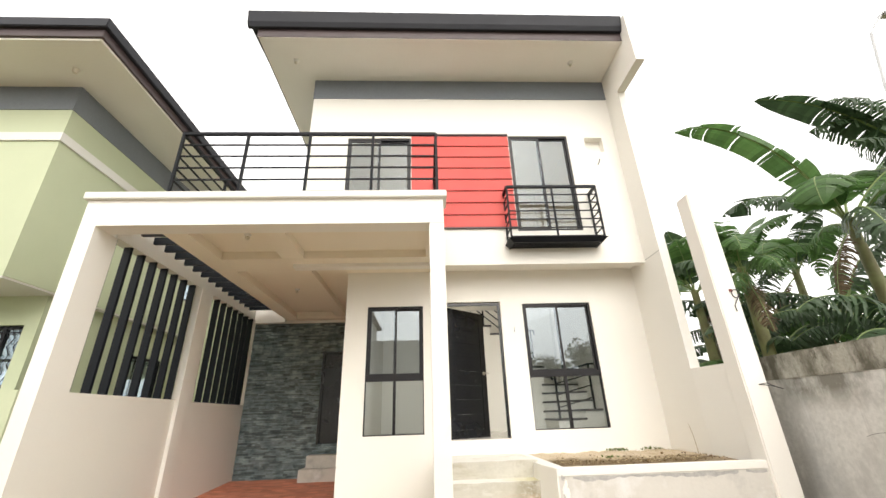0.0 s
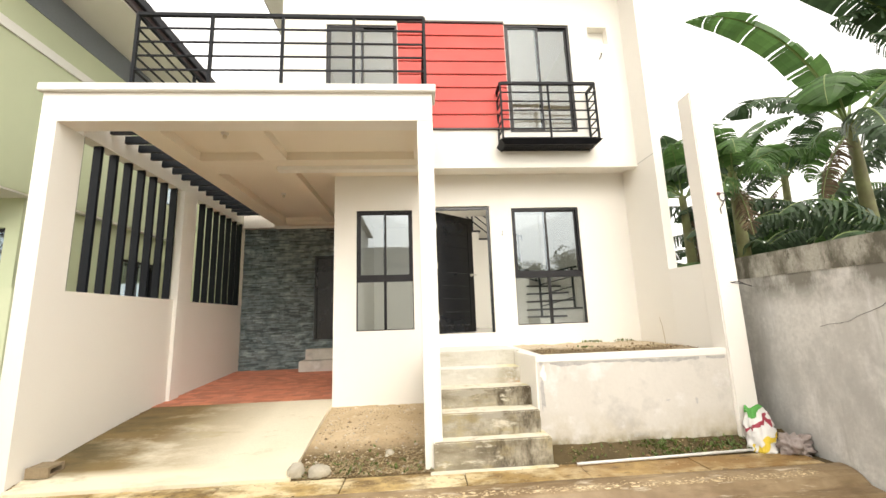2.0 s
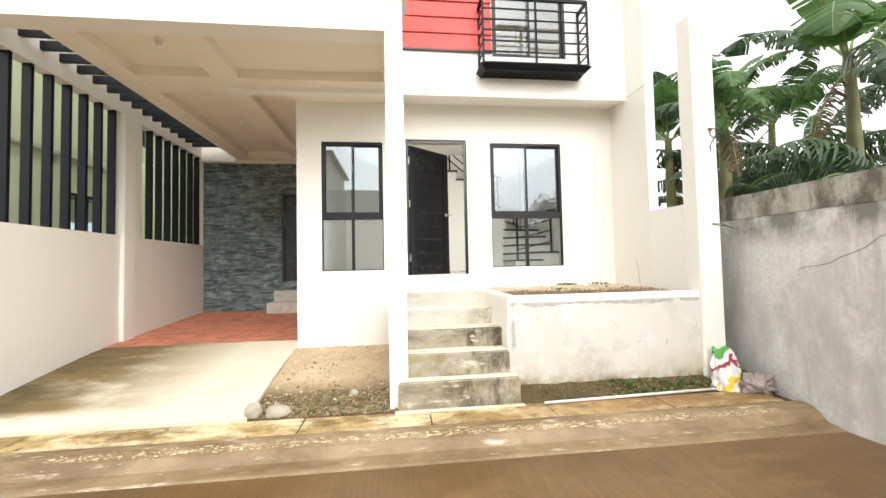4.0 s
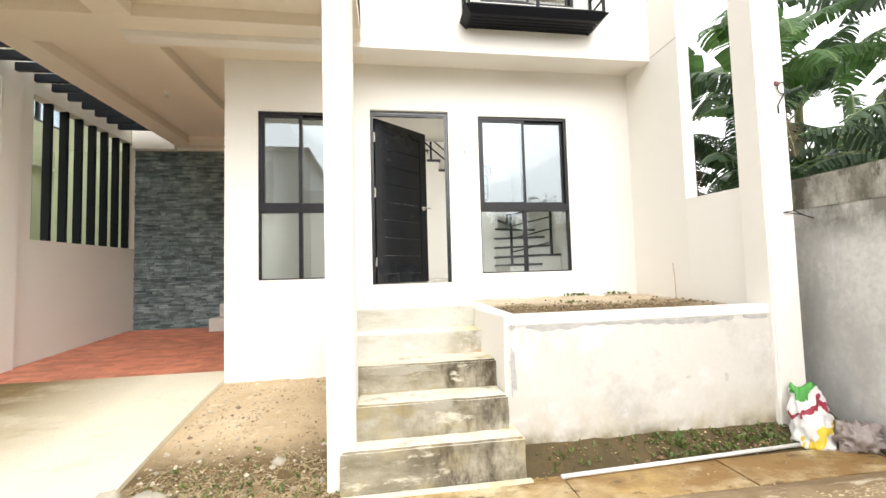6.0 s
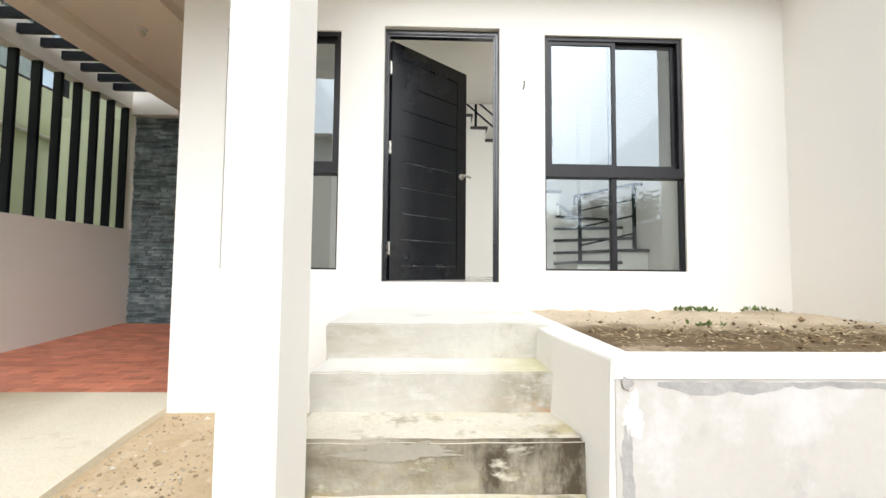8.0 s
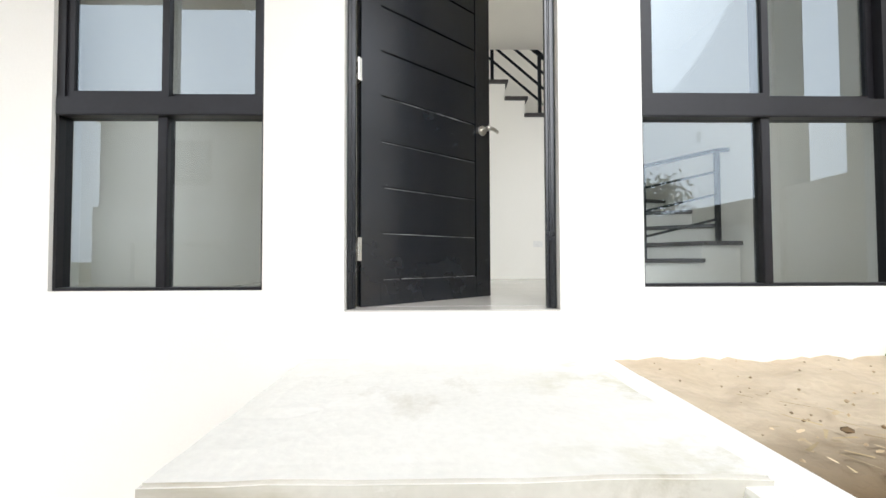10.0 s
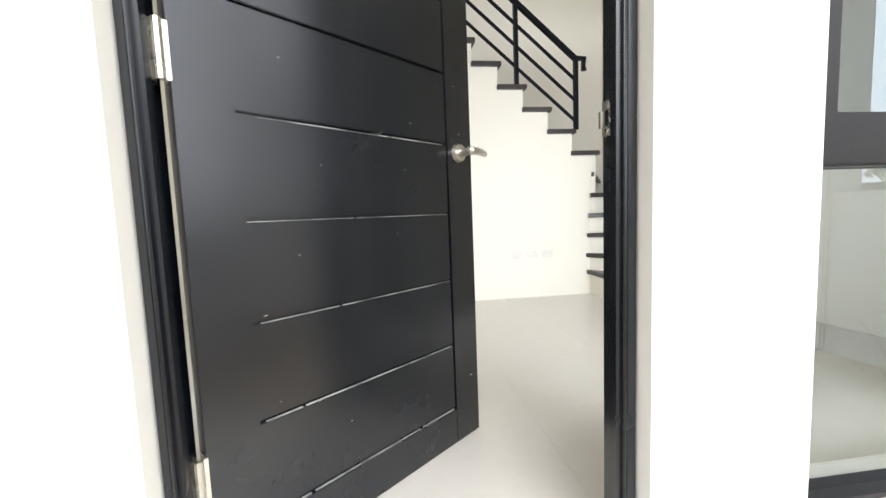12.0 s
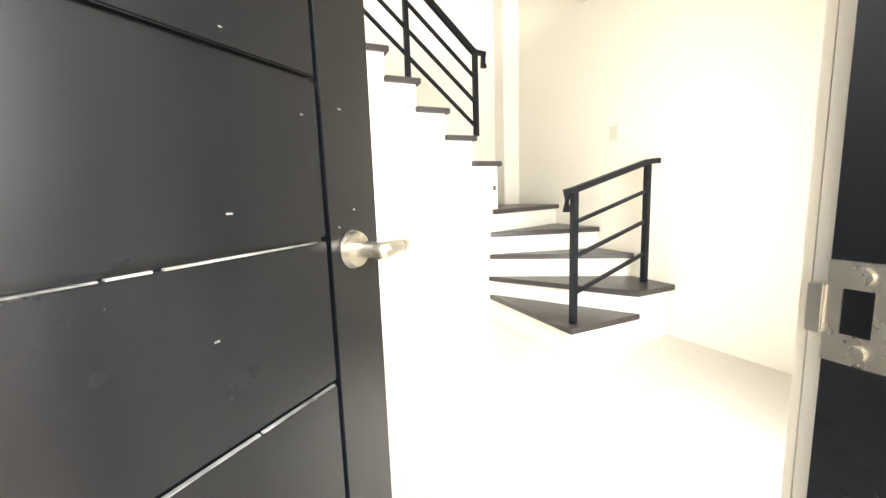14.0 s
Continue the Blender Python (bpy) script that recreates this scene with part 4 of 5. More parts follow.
structure("post_gate", B((4.43, 4.715, -1.82, -1.56, -0.2, 4.56), bevel=0.014), M_CREAM, "tall free-standing cream concrete gate post", "post")

# ---- grey boundary wall ----
structure("wall_grey", B((5.02, 5.18, -14.0, 9.0, -0.3, 2.26)), M_CONC, "tall weathered grey concrete boundary wall with stains", "wall")
structure("trim_wall_top", B((5.012, 5.188, -14.0, 9.0, 1.98, 2.285), bevel=0.012), M_CAPWALL, "dark mossy top course of the boundary wall", "trim")

# ---- rooms ----
RW = 4.22
structure("floor_room", B((-0.51, RW, 0.15, 3.9, 1.2, 1.352)), M_GROUT, "room floor under pale polished tiles", "floor")
structure("trim_threshold", B((0.966, 1.934, 0.004, 0.16, 1.345, 1.358), bevel=0.003), M_TILE_IN, "pale tiled door threshold", "trim")
structure("wall_room_right", B((RW, 4.39, 0.15, 3.9, 1.2, 7.8)), M_INNER, "off-white room wall beside the winding stairs", "wall")
structure("wall_room_back", B((-0.51, RW, 3.9, 4.02, 1.2, 7.8)), M_INNER, "off-white room wall behind the stairs", "wall")
structure("wall_room_left", B((-0.508, -0.46, 0.152, 3.9, 1.2, 4.04)), M_INNER, "off-white end wall of the room", "wall")
structure("wall_room_front", (lambda b: (holed(b, "y", 0.151, 0.158, -0.46, RW, 1.353, 4.04, [DOOR, W1, W2]), b)[-1])(bmesh.new()), M_INNER, "off-white inner face of the front wall", "wall")
structure("ceiling_room", B((-0.51, RW, 0.15, 2.78, 4.04, 4.28), (-0.51, 0.9, 2.78, 3.9, 4.04, 4.28)), M_INNER, "off-white room ceiling with the stairwell open", "ceiling")
structure("ceiling_upper", B((-1.35, 4.39, -0.35, 4.02, 7.8, 7.95)), M_INNER, "off-white upper-floor ceiling", "ceiling")
structure("floor_upper", B((-1.35, 4.22, -0.35, 0.15, 4.2, 4.28)), M_GROUT, "upper-floor slab edge", "floor")
structure("wall_upper_back", B((-1.35, -0.51, 3.9, 4.02, 4.3, 7.8)), M_INNER, "off-white upper-floor back wall", "wall")
structure("pilaster_corner", B((4.02, RW, 3.72, 3.9, 1.36, 7.8), bevel=0.004), M_INNER, "off-white corner column in the stairwell", "pilaster")

# ---- stairs ----
stairs = base_at("stairs", 3.28, 2.82, 1.36, "white winding stairs with black treads", "stairs", kind="structure")
PV = (3.29, 2.815)
OUT = [(3.27, 1.87), (3.85, 1.87), (4.21, 2.19), (4.21, 2.56), (4.21, 3.10), (3.95, 3.88)]
HZ_ = [1.59, 1.75, 1.94, 2.125, 2.315, 2.51]
def corners_after(i):
    """Outer corners of winder i, from its riser to the next."""
    a, b = OUT[i], OUT[i + 1] if i + 1 < len(OUT) else (3.30, 3.88)
    mid = []
    if i == 1:
        mid = [(4.21, 1.87)]
    if i == 4:
        mid = [(4.21, 3.88)]
    return [a, *mid, b]
for i in range(6):
    ring = corners_after(i)
    rest = [PV, *ring]
    bm = bmesh.new()
    prism(bm, rest, 1.352, HZ_[i] - 0.04)
    bmesh.ops.recalc_face_normals(bm, faces=bm.faces)
    part("riser_block", bm, M_INNER, stairs, "white painted riser")
    a = Vector(ring[0])
    d = (a - Vector(PV)).normalized()
    nrm = Vector((d.y, -d.x)) * 0.035
    front = [tuple(Vector(PV) + nrm - d * 0.03), tuple(a + nrm + d * (0.05 if i < 2 else 0.0))]
    tail = ring[1:]
    if i == 0:
        tail = [(3.85, 1.82)]
    if i == 1:
        front[1] = (3.83, 1.82)
        tail = [(4.205, 1.82), ring[-1]]
    bm = bmesh.new()
    prism(bm, [*front, *tail], HZ_[i] - 0.04, HZ_[i])
    bmesh.ops.recalc_face_normals(bm, faces=bm.faces)
    bmesh.ops.bevel(bm, geom=list(bm.edges), offset=0.004, segments=1, affect="EDGES")
    part("tread", bm, M_TREAD, stairs, "black polished tread")
FX = [3.376 - 0.2305 * k for k in range(9)]
FZ = [2.706 + 0.197 * k for k in range(9)]
bm = bmesh.new()
sec = [(3.345, 1.352)]
for k in range(9):
    sec += [(FX[k] - 0.03, FZ[k] - 0.04)]
    if k < 8:
        sec += [(FX[k + 1] - 0.03, FZ[k] - 0.04)]
sec += [(1.3, FZ[8] - 0.04), (1.3, 1.352)]
a = [bm.verts.new((x, 2.82, z)) for x, z in sec]
b = [bm.verts.new((x, 3.9, z)) for x, z in sec]
bm.faces.new(a)
bm.faces.new(b[::-1])
for i in range(len(sec)):
    j = (i + 1) % len(sec)
    bm.faces.new((a[i], b[i], b[j], a[j]))
bmesh.ops.recalc_face_normals(bm, faces=bm.faces)
part("stringer", bm, M_INNER, stairs, "white wall under the straight flight")
for k in range(9):
    part("tread", B((FX[k] - 0.27, FX[k], 2.785, 3.9, FZ[k] - 0.04, FZ[k]), bevel=0.004), M_TREAD, stairs, "black polished tread")

rail = base_at("stair_railing", 3.16, 2.83, 2.706, "black square-bar steel railing of the straight flight", "railing")
slope = 0.197 / 0.2305
YR = 2.825
def rz(x, z0):
    return z0 + (3.16 - x) * slope
for x in (3.16, 2.60, 2.04, 1.5):
    k = max(i for i in range(9) if FX[i] >= x - 0.02) if x < 3.3 else 0
    zb = FZ[min(k, 8)]
    part("post", bar((x, YR, zb), (x, YR, rz(x, 3.53)), r=0.018), M_BLACK, rail)
part("handrail", bar((3.24, YR, 3.43), (3.24, YR, 3.535), (3.15, YR, 3.54), (1.45, YR, rz(1.45, 3.54)), r=0.02), M_BLACK, rail)
for h in (3.345, 3.16, 2.975):
    part("bar", bar((3.16, YR, h), (1.45, YR, rz(1.45, h)), r=0.011), M_BLACK, rail)
low = base_at("stair_railing", 3.33, 1.90, 1.59, "short black steel railing on the lowest winders", "railing")
P1, P2 = (3.32, 1.90), (4.10, 2.0)
part("post", bar((*P1, 1.59), (*P1, 2.44), r=0.019), M_BLACK, low)
part("post", bar((*P2, 1.75), (*P2, 2.62), r=0.019), M_BLACK, low)
part("handrail", bar((3.25, 1.89, 2.32), (3.25, 1.89, 2.45), (3.32, 1.90, 2.455), (4.09, 2.0, 2.635), (4.22, 2.005, 2.645), r=0.019), M_BLACK, low)
for k in (0.20, 0.42, 0.66):
    part("bar", bar((*P1, 2.45 - k * 1.0), (*P2, 2.63 - k * 1.0), r=0.011), M_BLACK, low)

# switches and sockets
def plate(name, x, y, z, w, h, wall, label, n=1):
    o = base_at(name, x, y, z, label, "switch" if "switch" in name else "socket")
    if wall == "x":
        part("cover", B((x - 0.008, x, y - w / 2, y + w / 2, z - h / 2, z + h / 2), bevel=0.003), M_SWITCH, o)
        part("rocker", B((x - 0.012, x - 0.008, y - w / 5, y + w / 5, z - h / 4, z + h / 4), bevel=0.001), M_SWITCH, o)
    else:
        part("cover", B((x - w / 2, x + w / 2, y - 0.008, y, z - h / 2, z + h / 2), bevel=0.003), M_SOCKET, o)
        part("outlet", B((x - w / 4, x + w / 4, y - 0.011, y - 0.008, z - h / 4, z + h / 4), bevel=0.001), M_SOCKET, o)
plate("light_switch", RW, 2.42, 2.90, 0.075, 0.12, "x", "ivory light switch on the stair wall")
for x in (2.56, 2.72, 2.86):
    plate("wall_socket", x, 2.82, 1.765, 0.11, 0.07, "y", "white wall socket low on the stringer wall")

# ---- balcony railings ----
def railing(name, runs, posts, z0, z1, bars, label, r_post=0.018, r_bar=0.010):
    o = base_at(name, runs[0][0][0], runs[0][0][1], z0, label, "railing")
    for x, y in posts:
        part("post", bar((x, y, z0 - 0.02), (x, y, z1), r=r_post), M_BLACK, o)
    for a, b in runs:
        part("top_rail", bar((*a, z1), (*b, z1), r=0.022), M_BLACK, o)
        for k in range(bars):
            z = z0 + (z1 - z0) * (k + 0.25) / (bars + 0.25)
            part("bar", bar((*a, z), (*b, z), r=r_bar), M_BLACK, o)
    return o


railing("balcony_railing", [((-2.80, -1.88), (0.83, -1.88)), ((-2.80, -1.88), (-2.80, 3.5)), ((0.83, -1.88), (0.83, -0.51))],
        [(-2.80, -1.88), (-1.885, -1.88), (-1.0, -1.88), (-0.09, -1.88), (0.83, -1.88), (-2.80, -0.6), (-2.80, 0.75), (-2.80, 2.1), (-2.80, 3.48), (0.83, -0.53)], 4.55, 5.57, 5, "black steel bar railing round the carport balcony")
bal = railing("window_balcony", [((2.07, -0.80), (3.63, -0.80)), ((2.07, -0.80), (2.07, -0.5)), ((3.63, -0.80), (3.63, -0.5))],
              [(2.07, -0.80), (2.85, -0.80), (3.63, -0.80), (2.07, -0.515), (3.63, -0.515)], 4.34, 5.32, 6, "small black steel balcony below the upper window", 0.014, 0.009)
def tray_rim():
    """A sloping steel rim round the balcony floor."""
    bm = bmesh.new()
    lo = [(2.09, -0.79), (3.59, -0.79), (3.59, -0.5), (2.09, -0.5)]
    hi = [(2.02, -0.85), (3.67, -0.85), (3.67, -0.5), (2.02, -0.5)]
    ring = [[bm.verts.new((x, y, z)) for x, y in pts] for pts, z in ((lo, 4.275), (hi, 4.345))]
    inner = [[bm.verts.new((x + (0.02 if x < 3 else -0.02), y + (0.02 if y < -0.6 else 0), z)) for x, y in pts] for pts, z in ((lo, 4.275), (hi, 4.345))]
    for i in range(3):
        j = (i + 1) % 4
        if i == 2:
            continue
        bm.faces.new((ring[0][i], ring[0][j], ring[1][j], ring[1][i]))
        bm.faces.new((inner[0][j], inner[0][i], inner[1][i], inner[1][j]))
        bm.faces.new((ring[0][j], ring[0][i], inner[0][i], inner[0][j]))
        bm.faces.new((ring[1][i], ring[1][j], inner[1][j], inner[1][i]))
    bm.faces.new((ring[0][3], ring[0][0], ring[1][0], ring[1][3]))
    bm.faces.new((inner[0][0], inner[0][3], inner[1][3], inner[1][0]))
    bm.faces.new((ring[0][0], ring[0][3], inner[0][3], inner[0][0]))
    bm.faces.new((ring[1][3], ring[1][0], inner[1][0], inner[1][3]))
    bmesh.ops.recalc_face_normals(bm, faces=bm.faces)
    return bm


part("tray", tray_rim(), M_BLACK, bal, "black steel floor tray")
for k in range(5):
    part("floor_slat", B((2.10, 3.58, -0.768 + 0.055 * k, -0.728 + 0.055 * k, 4.282, 4.31), bevel=0.003), M_BLACK, bal)

# ---- neighbouring green house ----
nb = base_at("neighbour_house", -8.0, 3.0, -0.2, "lime green two-storey house with dark brown eaves", "house")
GX = -5.04
part("upper_wall", (lambda b: (holed(b, "x", GX - 0.2, GX, -1.37, 12.0, 3.63, 6.95, [(2.6, 3.8, 4.4, 6.2)]), box(b, -14, GX - 0.2, -1.37, -1.17, 3.63, 6.95), b)[-1])(bmesh.new()), M_GREEN, nb, "lime green painted wall")
part("upper_floor", B((-14, GX - 0.01, -1.36, 12, 3.60, 3.68)), M_WHITE, nb, "cream underside of the upper storey")
part("lower_wall", (lambda b: (holed(b, "x", GX - 0.3, GX - 0.12, -0.5, 12.0, -0.2, 3.6, [(1.55, 2.6, 1.3, 3.0)]), holed(b, "y", -0.5, -0.32, -14.0, GX - 0.3, -0.2, 3.6, [(-6.0, -5.36, 2.15, 3.15)]), b)[-1])(bmesh.new()), M_GREEN, nb, "lime green painted ground-floor wall")
part("trim_band", B((-14, GX + 0.03, -1.40, -1.37, 5.85, 6.0), (GX, GX + 0.03, -1.37, 12, 5.85, 6.0)), M_WHITE, nb, "white moulding band")
part("grey_band", B((-14, GX + 0.012, -1.382, -1.37, 6.47, 6.95), (GX, GX + 0.012, -1.37, 12, 6.47, 6.95)), M_GREYBAND, nb, "blue-grey painted band")
part("soffit", B((-14, GX + 0.96, -2.28, 12, 6.95, 6.99)), M_SOFFIT, nb, "cream eaves soffit")
nroof = part("roof", B((-14, GX + 1.0, -2.32, 12, 6.99, 7.18)), M_FASCIA, nb, "dark brown fascia")
part("gutter", B((-14, GX + 1.06, -2.38, 12, 7.13, 7.31), bevel=0.012), M_ROOF, nroof)
def nb_window(axis, t, u0, u1, v0, v1, wavy):
    bm = bmesh.new()
    holed(bm, axis, t - 0.03, t + 0.03, u0, u1, v0, v1, [(u0 + 0.05, (u0 + u1) / 2 - 0.025, v0 + 0.05, v1 - 0.05), ((u0 + u1) / 2 + 0.025, u1 - 0.05, v0 + 0.05, v1 - 0.05)])
    w = part("window", bm, M_FRAME, nb, "dark-framed window")
    pane = (t - 0.005, t, u0 + 0.04, u1 - 0.04) if axis == "x" else (u0 + 0.04, u1 - 0.04, t, t + 0.005)
    part("pane", B((*pane, v0 + 0.04, v1 - 0.04)), M_GLASS, w)
    k = 7
    for i in range(k):
        u = u0 + (u1 - u0) * (i + 0.5) / k
        pts = []
        for j in range(17):
            z = v0 + (v1 - v0) * j / 16
            du = 0.035 * math.sin(j * math.pi / 2.0) if wavy else 0
            pts.append((t + 0.06, u + du, z) if axis == "x" else (u + du, t - 0.06, z))
        part("grille_bar", bar(*pts, r=0.008, square=False, sides=6), M_BLACK, w)
    for z in (v0 + 0.1, (v0 + v1) / 2, v1 - 0.1):
        part("grille_bar", bar((t + 0.06, u0, z) if axis == "x" else (u0, t - 0.06, z), (t + 0.06, u1, z) if axis == "x" else (u1, t - 0.06, z), r=0.009), M_BLACK, w)
nb_window("y", -0.4, -6.0, -5.36, 2.15, 3.15, True)
nb_window("x", GX - 0.2, 1.55, 2.6, 1.3, 3.0, False)
bm = bmesh.new()
holed(bm, "x", GX - 0.1, GX - 0.04, 2.6, 3.8, 4.4, 6.2, [(2.66, 3.18, 4.46, 6.14), (3.22, 3.74, 4.46, 6.14)])
w = part("window", bm, M_FRAME, nb, "dark-framed window")
part("pane", B((GX - 0.075, GX - 0.07, 2.62, 3.78, 4.42, 6.18)), M_GLASS, w)
for x, y in ((GX + 0.2, -1.75), (GX + 0.3, 2.4)):
    bm = bmesh.new()
    bmesh.ops.create_cone(bm, cap_ends=True, segments=14, radius1=0.03, radius2=0.05, depth=0.08, matrix=Matrix.Translation((x, y, 6.91)))
    part("eaves_lamp", bm, M_SWITCH, nb)
structure("wall_green_low", B((-8.5, -3.73, -1.98, -1.86, -0.2, 2.1)), M_GREEN, "low lime green garden wall next door", "wall")
structure("wall_green_back", B((-5.04, -3.79, 3.5, 3.62, -0.2, 3.96)), M_GREEN, "lime green wall closing the passage between the houses", "wall")
structure("ground_side_path", B((-8.5, -3.7, -1.86, 12, -0.22, 0.05)), M_PATH, "concrete side path between the houses", "path")

# ---- plants ----
def leaf_mesh(bm, rib, p0, az, el, length, width, bend, tear, seed, segs=38, petiole=0.16):
    """A banana leaf: a bending midrib with two blades split into torn strips that hang at uneven angles."""
    rnd = random.Random(seed)
    d = Vector((math.cos(az) * math.cos(el), math.sin(az) * math.cos(el), math.sin(el)))
    side0 = Vector((-math.sin(az), math.cos(az), 0))
    pts, dirs = [Vector(p0)], [d.copy()]
    e = el
    for i in range(segs):
        e -= bend / segs * (0.35 + 1.3 * i / segs)
        d = Vector((math.cos(az) * math.cos(e), math.sin(az) * math.cos(e), math.sin(e)))
        pts.append(pts[-1] + d * length / segs)
        dirs.append(d)
    tube(rib, pts, 0.022 * length / 2.2, 6, 0.004)
    for sgn in (-1, 1):
        fold = rnd.uniform(-0.1, 0.35)
        slip = 0.0
        for i in range(segs):
            s0, s1 = i / segs, (i + 1) / segs
            if s0 < petiole:
                continue
            u0, u1 = (s0 - petiole) / (1 - petiole), (s1 - petiole) / (1 - petiole)
            if rnd.random() < tear:
                fold = rnd.uniform(-0.05, 0.45) + tear * rnd.uniform(0.0, 0.75)
                slip = rnd.uniform(-0.05, 0.06)
                gap = rnd.uniform(0.1, 0.5)
            else:
                gap = 0.0
            def w(u):
                return width * (min(1.0, u * 5.5) ** 0.6) * max(0.03, 1 - max(0.0, (u - 0.45) / 0.55) ** 2.2) ** 0.75
            a0, a1 = pts[i], pts[i + 1].lerp(pts[i], gap * 0.35)
            prev = None
            for j in range(4):
                f = j / 3
                drop = fold * f + 0.5 * fold * f * f
                rows = []
                for a, dd, u in ((a0, dirs[i], u0), (a1, dirs[i + 1], u1)):
                    nrm = side0.cross(dd) * -1
                    ww = w(u) * f
                    tip = a + sgn * side0 * ww * math.cos(drop) + nrm * ww * math.sin(drop) * -1 + dd * (0.16 + slip) * ww
                    rows.append(tip + Vector((0, 0, -0.25 * tear * ww * f)))
                if gap:
                    rows[1] = rows[1].lerp(rows[0], gap * f * 0.8)
                v = [bm.verts.new(q) for q in rows]
                if prev:
                    bm.faces.new((prev[0], prev[1], v[1], v[0]))
                prev = v


def banana(x, y, z, height, leaves, seed, spread=1.0, dark=0.4, label="tall banana plant with broad torn green leaves"):
    rnd = random.Random(seed)
    o = base_at("banana_plant", x, y, z, label, "banana plant", "banana plants behind the wall")
    bm = bmesh.new()
    lean = Vector((rnd.uniform(-0.2, 0.2), rnd.uniform(-0.2, 0.2), 0))
    tube(bm, [Vector((x, y, z)) + lean * t + Vector((0, 0, height * t)) for t in (0, 0.25, 0.5, 0.75, 1.0)], 0.15, 12, 0.07)
    part("stem", bm, M_STEM, o, smooth=True)
    top = Vector((x, y, z + height)) + lean
    for k, spec in enumerate(leaves):
        az, el, ln, wd, bend, tear = spec
        bm, rib = bmesh.new(), bmesh.new()
        p0 = top + Vector((0, 0, -0.25 * rnd.random()))
        leaf_mesh(bm, rib, p0, radians(az), radians(el), ln, wd, radians(bend), tear, seed * 31 + k)
        m = M_DEADLEAF if el < -20 else (M_LEAFD if rnd.random() < dark else M_LEAF)
        lf = part("leaf", bm, m, o)
        part("midrib", rib, M_RIB, lf)
    return o


def random_leaves(n, seed, ln=(1.6, 2.6), tear=0.3, dead=0):
    rnd = random.Random(seed)
    out = [(rnd.uniform(0, 40) + 360 * k / n, rnd.uniform(15, 75), rnd.uniform(*ln), rnd.uniform(0.24, 0.36), rnd.uniform(70, 125), tear * rnd.uniform(0.5, 1.6)) for k in range(n)]
    out += [(rnd.uniform(0, 360), rnd.uniform(-60, -30), rnd.uniform(1.2, 1.9), 0.2, 40, 0.8) for _ in range(dead)]
    return out


GZ = -0.2
banana(6.25, -0.2, GZ, 4.15, [(212, 62, 1.9, 0.34, 135, 0.30), (232, 48, 1.7, 0.30, 120, 0.45), (190, 70, 1.5, 0.30, 110, 0.25), (250, 25, 1.4, 0.28, 90, 0.8), (222, 5, 1.3, 0.26, 60, 0.9), (205, -15, 1.1, 0.22, 45, 0.9), (60, 60, 1.6, 0.3, 100, 0.5), (120, 55, 1.7, 0.3, 100, 0.5), (330, 50, 1.5, 0.3, 110, 0.6), (0, 76, 1.3, 0.32, 60, 0.15), (318, 72, 1.3, 0.28, 85, 0.35), (205, 80, 1.1, 0.24, 70, 0.3), (240, -42, 1.3, 0.18, 35, 0.9)], 41, dark=0.3)
banana(7.78, -1.0, GZ, 4.75, [(180, 78, 3.7, 0.31, 100, 0.22), (212, 62, 2.1, 0.50, 165, 0.2), (200, 74, 1.5, 0.42, 150, 0.25), (330, 62, 2.6, 0.34, 100, 0.9), (100, 60, 2.6, 0.36, 80, 0.4), (20, 66, 2.6, 0.36, 90, 0.5), (262, 25, 2.4, 0.36, 120, 0.85),
       (285, 52, 2.5, 0.34, 115, 0.9), (60, 35, 2.4, 0.32, 110, 0.6), (228, 0, 2.5, 0.36, 72, 0.85), (190, -40, 1.6, 0.2, 35, 0.9), (250, -10, 2.4, 0.36, 60, 0.9)], 11)
banana(9.75, -0.9, GZ, 5.85, [(181, 80, 2.7, 0.46, 108, 0.9), (176, 56, 3.5, 0.34, 60, 0.2), (186, 38, 2.0, 0.34, 60, 0.97), (205, 15, 2.2, 0.36, 80, 0.9), (170, 66, 2.4, 0.4, 100, 0.8), (240, 70, 2.6, 0.36, 100, 0.7), (300, 55, 2.6, 0.36, 100, 0.7),
       (60, 60, 2.6, 0.36, 100, 0.7), (120, 40, 2.4, 0.36, 100, 0.8), (215, -15, 2.2, 0.36, 60, 0.9), (190, -35, 2.0, 0.22, 40, 0.9)], 15, dark=0.75)
banana(9.54, 2.2, GZ, 5.0, [(205, 62, 1.9, 0.40, 165, 0.1), (188, 70, 1.5, 0.36, 120, 0.2)] + random_leaves(8, 24, (1.6, 2.4), 0.6, 1), 26, dark=0.5)
banana(6.6, 1.5, GZ, 4.3, [(215, 84, 1.6, 0.42, 40, 0.1), (10, 75, 2.0, 0.36, 90, 0.2), (185, 70, 1.8, 0.30, 120, 0.25)] + random_leaves(8, 21, (1.3, 2.0), 0.3, 1), 12, dark=0.15)
banana(8.0, 1.7, GZ, 3.2, random_leaves(10, 22, (1.8, 2.7), 0.75, 2), 13, dark=0.8)
banana(8.9, 0.4, GZ, 3.6, random_leaves(11, 23, (1.8, 2.7), 0.8, 2), 14, dark=0.8)
banana(10.5, 2.6, GZ, 3.8, random_leaves(10, 26, (2.0, 2.8), 0.7, 1), 17, dark=0.8)
banana(6.7, 3.6, GZ, 3.0, random_leaves(9, 27, (1.6, 2.3), 0.5, 1), 18, dark=0.6)
banana(11.5, -0.2, GZ, 4.3, random_leaves(11, 28, (2.2, 3.0), 0.7, 1), 19, dark=0.8)
banana(6.6, 0.3, GZ, 2.5, random_leaves(10, 29, (1.4, 2.1), 0.8, 1), 20, dark=0.8)
